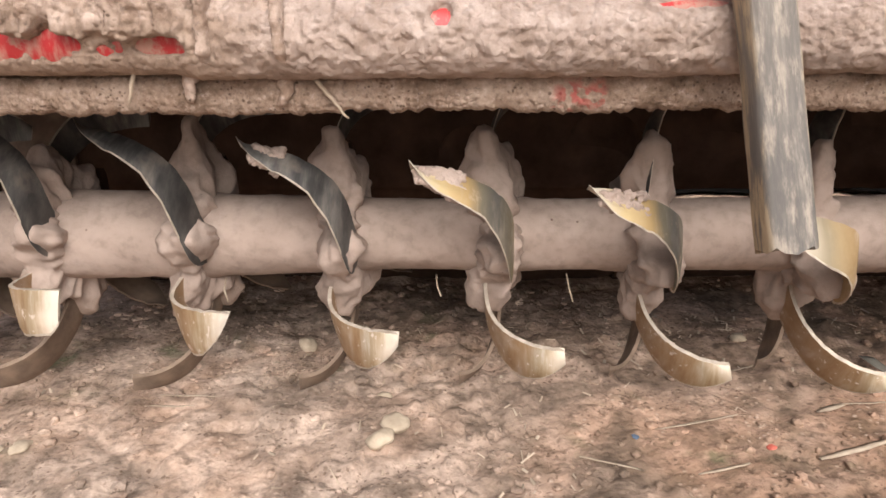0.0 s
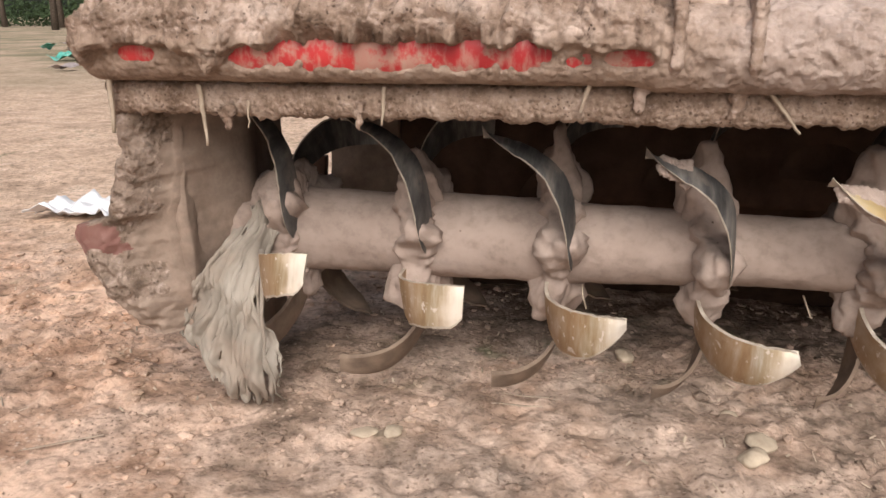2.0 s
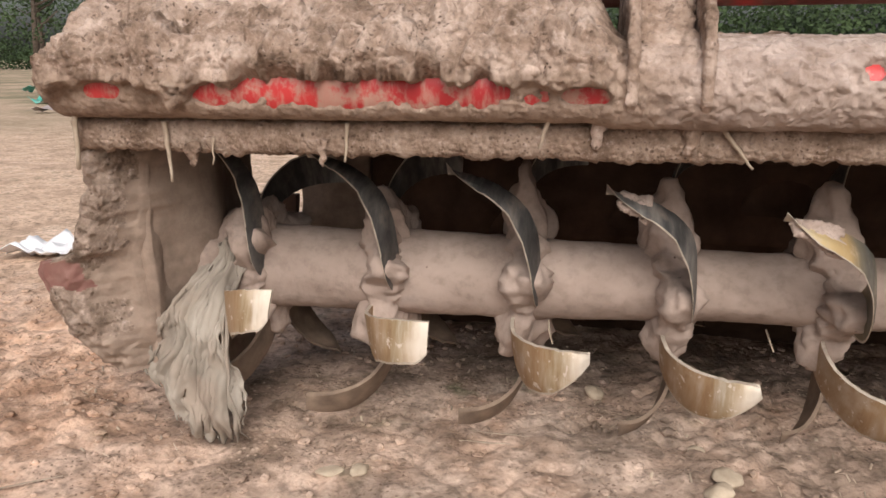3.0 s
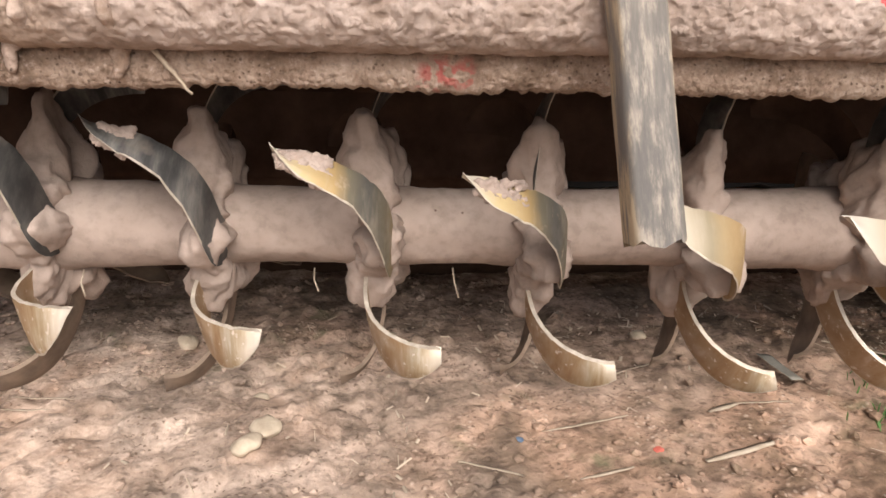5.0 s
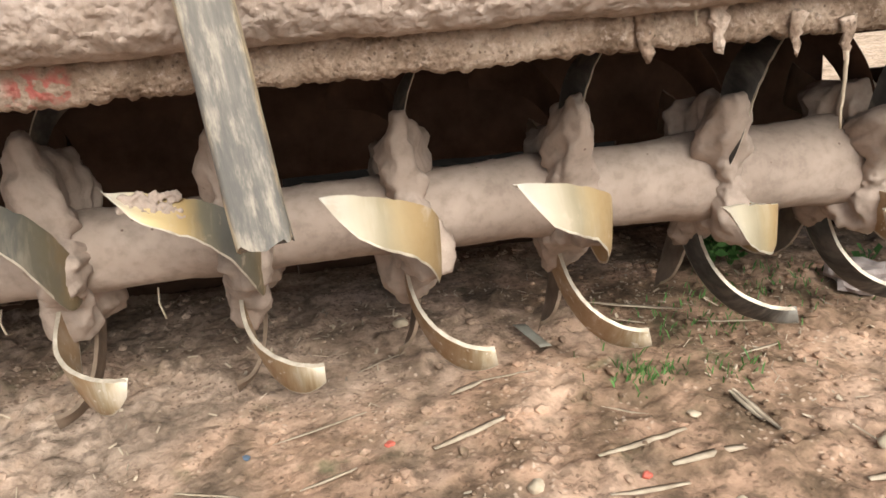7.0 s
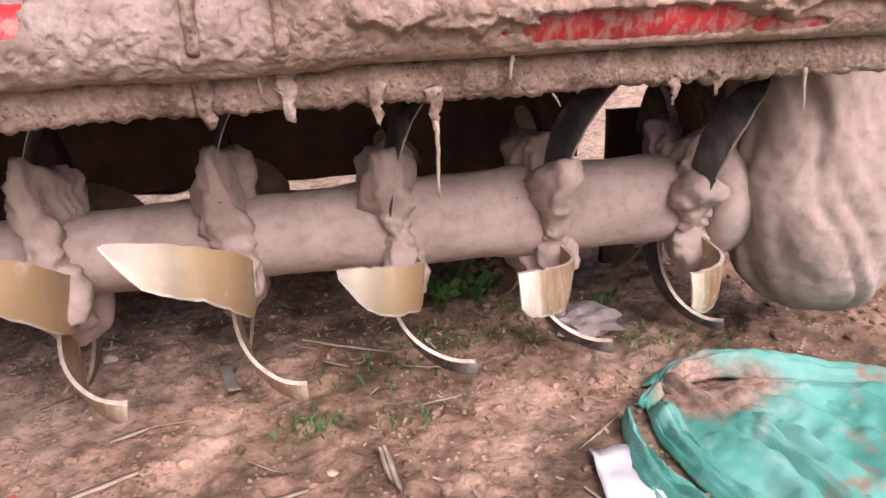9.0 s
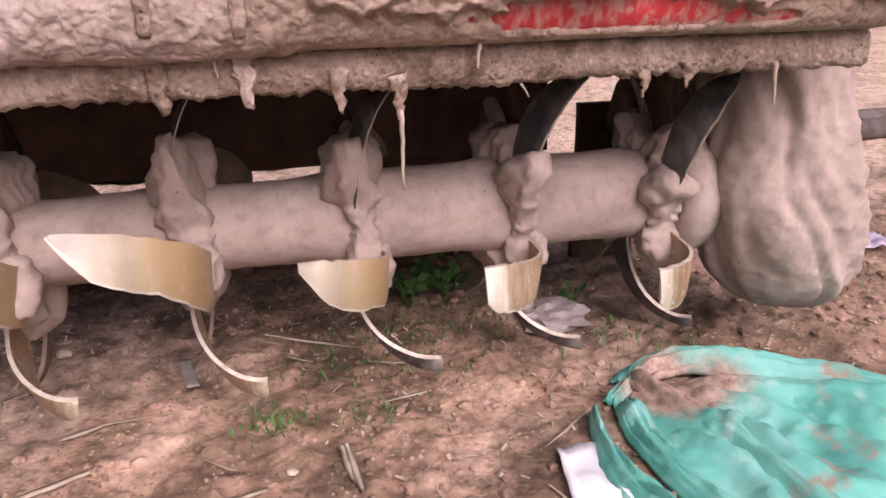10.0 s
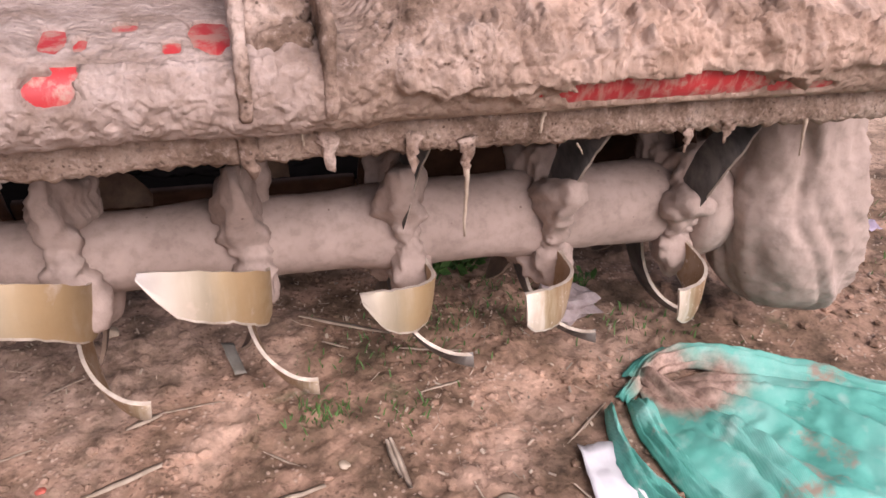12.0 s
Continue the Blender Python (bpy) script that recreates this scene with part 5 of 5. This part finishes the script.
def crumpled(x, y, size):
    bm, rnd = bmesh.new(), random.Random(4)
    ball(bm, (0, 0, 0), 1.0, detail=3)
    for v in bm.verts:
        p = v.co
        v.co = p * (0.85 + 0.7 * abs(fbm(p.x * 1.4, p.y * 1.4, p.z * 1.4 + 3, 3)) + rnd.uniform(-0.06, 0.06))
    bmesh.ops.scale(bm, vec=(size * 1.1, size * 0.8, size * 0.48), verts=bm.verts[:])
    ob = part("wrapper", from_bm("wrapper", bm, FILM, False), None, "", pose(x, y, ground_height(x, y) + size * 0.25, 0, 8, 25))
    return tagged(ob, "crumpled cloudy plastic wrapper under the rotor", "wrapper")


BLUE = mat("blue_plastic", flat_nodes((0.14, 0.19, 0.27), (0.07, 0.1, 0.15), 60), 0.5)
SCARLET = mat("red_plastic", flat_nodes((0.55, 0.14, 0.10), (0.35, 0.08, 0.06), 60), 0.5)
FILM = mat("cloudy_film", flat_nodes((0.42, 0.36, 0.35), (0.24, 0.19, 0.18), 30, 0.4), 0.5)
pebble(-0.374, -0.185, 0.022, STONE, "smooth pale yellowish stone on grey soil", 1)
pebble(-0.357, -0.14, 0.026, STONE, "flat pale stone flake beside a rounder stone", 2, flat=0.35)
pebble(-0.385, -0.034, 0.015, STONE, "small grey stone half sunk in soil", 3)
pebble(0.756, -0.357, 0.030, STONE, "pale flat stone flake among straw", 4, flat=0.22)
pebble(0.532, -0.391, 0.008, STONE, "tiny white stone chip", 6)
pebble(0.562, -0.223, 0.009, STONE, "tiny pale stone chip", 7, flat=0.4)
pebble(0.194, -0.321, 0.012, STONE, "pale flat stone chip", 8, flat=0.4)
pebble(0.319, -0.313, 0.012, STONE, "pale stone chip among straw", 9)
pebble(-0.543, 0.142, 0.02, STONE, "pale clod under the rotor", 10)
pebble(0.228, 0.163, 0.014, STONE, "small pale clod under the rotor", 11)
pebble(-0.93, -0.20, 0.02, STONE, "flat pale stone pressed into soil", 12, flat=0.25)
pebble(-0.885, -0.192, 0.018, STONE, "flat pale stone pressed into soil", 13, flat=0.25)
pebble(-0.016, -0.157, 0.006, BLUE, "small scrap of faded blue plastic", 14, "plastic_scrap", 0.4)
pebble(0.448, -0.329, 0.006, SCARLET, "small bright red plastic bead", 15, "bead", 0.8)
pebble(0.166, -0.177, 0.007, SCARLET, "small faded red plastic scrap", 16, "plastic_scrap", 0.4)
sheet_thing("paper", ((0.893, -0.275), (0.955, -0.29), (0.935, -0.46), (0.86, -0.44)), PAPER, "torn white paper scrap on the soil", "paper", 0.01, 3)
sheet_thing("leaf", ((0.405, 0.09), (0.425, 0.085), (0.442, 0.0), (0.424, 0.0)), mat("grey_leaf", flat_nodes((0.33, 0.31, 0.265), (0.2, 0.185, 0.155), 30), 0.8), "grey dry leaf lying on damp soil", "leaf", 0.002, 7)
crumpled(1.035, 0.075, 0.058)
sheet_thing("plastic_scrap", ((1.78, 0.20), (1.86, 0.19), (1.87, 0.26), (1.80, 0.27)), mat("lilac_plastic", flat_nodes((0.50, 0.42, 0.52), (0.3, 0.24, 0.3), 30), 0.5), "crumpled lilac plastic scrap on dry soil", "plastic scrap", 0.012, 17)
sheet_thing("plastic_bag", ((-2.32, 0.75), (-2.0, 0.80), (-1.98, 1.0), (-2.3, 0.95)), PAPER, "white plastic bag lying on bare ground", "bag", 0.04, 11, 24, 18)


def leaf_quads(rnd, centre, spread_, count, size, up=0.3):
    verts, faces = [], []
    for k in range(count):
        p = Vector(centre) + Vector((rnd.gauss(0, spread_[0]), rnd.gauss(0, spread_[1]), rnd.gauss(0, spread_[2])))
        a = Vector((rnd.uniform(-1, 1), rnd.uniform(-1, 1), rnd.uniform(-0.4, 0.8))).normalized() * size * rnd.uniform(0.6, 1.3)
        b = a.orthogonal().normalized() * a.length * 0.32
        n = len(verts)
        verts += [p, p + a * 0.5 + b, p + a, p + a * 0.5 - b]
        faces.append((n, n + 1, n + 2, n + 3))
    return verts, faces


def build_weeds():
    rnd = random.Random(11)
    for x, y, h, n in ((0.80, 0.20, 0.095, 90), (0.87, 0.22, 0.065, 50), (1.09, 0.13, 0.04, 10)):
        weed = thing("weed", "small leafy green weed in the shade of the rotor", "weed", "weeds", "", (x, y, ground_height(x, y)))
        for k in range(5):
            a = rnd.uniform(0, 6.28)
            tip = Vector((math.cos(a) * h * 0.5, math.sin(a) * h * 0.4, h * rnd.uniform(0.6, 1.0)))
            v, f = tube([(0, 0, -0.005), tip * 0.5 + Vector((0, 0, 0.01)), tip], [0.0016, 0.0012, 0.0006], 5)
            part("stem", mesh_from("stem", v, f, LEAF), weed)
            for j in range(max(2, n // 5)):
                q, d = tip * rnd.uniform(0.45, 1.0), Vector((rnd.uniform(-1, 1), rnd.uniform(-1, 1), rnd.uniform(-0.1, 0.6))).normalized() * rnd.uniform(0.016, 0.030)
                w = d.orthogonal().normalized() * d.length * 0.3
                mid_ = q + d * 0.5 + Vector((0, 0, 0.002))
                part("leaf", mesh_from("leaf", [q, mid_ + w, q + d, mid_ - w, mid_ + Vector((0, 0, -0.0015))], [(0, 4, 1), (1, 4, 2), (2, 4, 3), (3, 4, 0)], LEAF), weed)
    # short grass
    verts, faces = [], []
    for cx, cy, sx, sy, n in ((0.55, -0.115, 0.03, 0.02, 110), (0.68, -0.13, 0.04, 0.02, 40), (0.74, 0.05, 0.07, 0.05, 110), (0.62, 0.0, 0.07, 0.03, 40), (1.15, 0.0, 0.08, 0.04, 80), (1.75, 0.25, 0.14, 0.12, 160), (0.9, 0.12, 0.09, 0.06, 150)):
        for k in range(n):
            x, y = rnd.gauss(cx, sx), rnd.gauss(cy, sy)
            z, a, h = ground_height(x, y) - 0.002, rnd.uniform(0, 6.28), rnd.uniform(0.008, 0.022)
            dx, dy = math.cos(a) * 0.0012, math.sin(a) * 0.0012
            lx, ly = rnd.uniform(-1, 1) * h * 0.8, rnd.uniform(-1, 1) * h * 0.8
            i = len(verts)
            verts += [(x - dx, y - dy, z), (x + dx, y + dy, z), (x + lx * 0.5 + dx, y + ly * 0.5 + dy, z + h * 0.7), (x + lx * 0.5 - dx, y + ly * 0.5 - dy, z + h * 0.7), (x + lx, y + ly, z + h)]
            faces += [(i, i + 1, i + 2, i + 3), (i + 3, i + 2, i + 4)]
    tagged(part("grass", mesh_from("grass", verts, faces, LEAF)), "thin tufts of short green grass on damp soil", "grass", "", "stuff")
    # chopped straw and soil crumbs
    verts, faces = [], []
    for k in range(3600):
        x, y = rnd.uniform(-0.2, 1.7), rnd.uniform(-0.62, 0.30)
        if k % 5 == 0:
            x = rnd.uniform(-2.0, 0.2)
        if k % 4 == 1:
            x, y = rnd.uniform(1.4, 2.7), rnd.uniform(-0.2, 1.2)
        if rnd.random() > smooth01(-0.25, 0.35, fbm(x * 3.1, y * 3.1, 0.4, 3) + 0.15):
            continue
        l, a, w = 0.003 + 0.022 * rnd.random() ** 3, rnd.uniform(0, 3.14), rnd.uniform(0.0004, 0.001) if k % 3 else rnd.uniform(0.001, 0.0022)
        if k % 6 == 0:
            l, w = rnd.uniform(0.004, 0.012), rnd.uniform(0.0015, 0.003)
        d, c = Vector((math.cos(a), math.sin(a), 0)) * l, Vector((-math.sin(a), math.cos(a), 0)) * w
        p, q = Vector((x, y, ground_height(x, y) + 0.002)), Vector((x + d.x, y + d.y, ground_height(x + d.x, y + d.y) + 0.0025 + rnd.uniform(0, 0.004)))
        i, h = len(verts), Vector((0, 0, min(w, 0.0015)))
        verts += [p - c, p + c, p + h, q - c, q + c, q + h]
        faces += [(i, i + 3, i + 5, i + 2), (i + 2, i + 5, i + 4, i + 1), (i, i + 1, i + 4, i + 3)]
    tagged(part("straw_litter", mesh_from("straw_litter", verts, faces, STRAW, False)), "scattered chopped straw bits on the soil", "straw", "", "stuff")
    verts, faces = [], []
    bm = bmesh.new()
    bmesh.ops.create_icosphere(bm, subdivisions=1, radius=1.0)
    bm.verts.index_update()
    base, tri = [v.co.copy() for v in bm.verts], [tuple(v.index for v in f.verts) for f in bm.faces]
    bm.free()
    for k in range(9500):
        x, y, r = rnd.uniform(-2.1, 1.8), rnd.uniform(-0.62, 0.5), 0.0016 + 0.0085 * rnd.random() ** 3.2
        if rnd.random() > 0.25 + smooth01(-0.2, 0.3, fbm(x * 2.7, y * 2.7, 6.4, 3)):
            continue
        z, i, sq = ground_height(x, y) + r * 0.3, len(verts), (rnd.uniform(0.7, 1.5), rnd.uniform(0.7, 1.5), rnd.uniform(0.35, 0.8))
        verts += [(x + v.x * r * sq[0] * rnd.uniform(0.8, 1.2), y + v.y * r * sq[1] * rnd.uniform(0.8, 1.2), z + v.z * r * sq[2]) for v in base]
        faces += [tuple(i + n for n in f) for f in tri]
    tagged(part("soil_crumbs", mesh_from("soil_crumbs", verts, faces, SOIL, False)), "small dry crumbs and clods of soil", "soil", "", "stuff")


build_weeds()


# ---- far background ----
FOLIAGE = mat("dark_foliage", flat_nodes((0.06, 0.095, 0.035), (0.018, 0.032, 0.013), 0.8), 0.7)
def build_far():
    rnd = random.Random(21)
    spots = [(-23.5, 28), (-27, 33), (-20.5, 30), (-32, 35), (-18, 34), (-36, 44), (-25, 40), (-40, 38)]
    for k, (x, y) in enumerate(spots):
        h = rnd.uniform(4.5, 7.0)
        tree = thing("tree", "dark slender tree with loose green crown far off", "tree", "far trees", "", (x, y, 0))
        lean = Vector((rnd.uniform(-0.5, 0.5), rnd.uniform(-0.3, 0.3), 0))
        v, f = tube([(0, 0, -0.1), lean * 0.4 + Vector((0, 0, h * 0.4)), lean + Vector((0, 0, h * 0.85))], [0.16, 0.11, 0.04], 8)
        for j in range(5):
            z = h * rnd.uniform(0.25, 0.75)
            a, l = rnd.uniform(0, 6.28), rnd.uniform(0.8, 1.7)
            p = lean * (z / h) + Vector((0, 0, z))
            q = p + Vector((math.cos(a) * l, math.sin(a) * l, l * 0.6))
            vv, ff = tube([p, (p + q) / 2 + Vector((0, 0, -0.1)), q], [0.06, 0.04, 0.015], 6)
            f += [tuple(n + len(v) for n in face) for face in ff]
            v += vv
        part("trunk", mesh_from("trunk", v, f, BARK), tree)
        v, f = [], []
        for j in range(16):
            vv, ff = leaf_quads(rnd, lean * 0.8 + Vector((rnd.gauss(0, 0.9), rnd.gauss(0, 0.9), h * rnd.uniform(0.35, 1.0))), (0.4, 0.4, 0.32), 90, 0.17)
            f += [tuple(n + len(v) for n in face) for face in ff]
            v += vv
        part("crown", mesh_from("crown", v, f, FOLIAGE, False), tree)
    v, f = [], []
    for k in range(300):
        x, y, hh = rnd.uniform(-48, -14), rnd.uniform(36, 44), 1.6 * rnd.random() ** 1.5
        vv, ff = leaf_quads(rnd, (x, y, hh), (0.7, 0.6, 0.40), 90, 0.17)
        f += [tuple(n + len(v) for n in face) for face in ff]
        v += vv
    for k in range(640):
        x, y, hh = rnd.uniform(-3, 11), rnd.uniform(19, 22), 2.3 * rnd.random() ** 1.8
        vv, ff = leaf_quads(rnd, (x, y, hh), (0.45, 0.4, 0.3), 75, 0.13)
        f += [tuple(n + len(v) for n in face) for face in ff]
        v += vv
    tagged(part("hedge", mesh_from("hedge", v, f, FOLIAGE, False)), "dark green scrub along the far edge", "hedge", "", "stuff")
    for k in range(26):
        x, r = rnd.uniform(-12.5, -6.5), rnd.uniform(0.10, 0.26)
        y = -1.22 * x + rnd.uniform(-1.6, 2.2)
        sheet_thing("plastic_sheet", ((x - r, y - r), (x + r, y - r * 0.6), (x + r * 0.8, y + r), (x - r, y + r)), (FILM, BARK, TARP)[k % 3], "crumpled discarded plastic sheet far off on the ground", "plastic sheet", 0.12, k + 30, 16, 14, "far rubbish")
    sheet_thing("netting", ((2.6, 11.6), (3.6, 11.7), (3.8, 12.6), (2.6, 12.5)), TARP, "heap of green netting far behind the tiller", "netting", 0.42, 50, 24, 20)
    # Guessed near-black sheets, added so the gap under the back board stays dark.
    black = mat("gap_dark", flat_nodes((0.007, 0.006, 0.0055), (0.004, 0.0035, 0.003), 9, 0.0), 1.0)
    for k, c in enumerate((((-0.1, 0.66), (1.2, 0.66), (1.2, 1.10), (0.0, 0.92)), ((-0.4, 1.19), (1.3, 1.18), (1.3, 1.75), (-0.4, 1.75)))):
        sheet_thing("plastic_sheet", c, black, "guessed black sheet that darkens the gap behind the tiller", "plastic sheet", 0.015, 61 + k, 40, 30)
    grey_wood = mat("weathered_pole", flat_nodes((0.17, 0.135, 0.12), (0.075, 0.06, 0.055), 18), 0.9)
    for y, z in ((1.05, 0.03), (1.16, 0.035)):
        vv, ff = tube([(2.0, y - 0.02, z), (3.0, y + 0.03, z), (4.4, y + 0.1, z)], 0.035, 10)
        tagged(part("pole", mesh_from("pole", vv, ff, grey_wood)), "long grey wooden pole lying on the ground", "pole", "poles")


build_far()
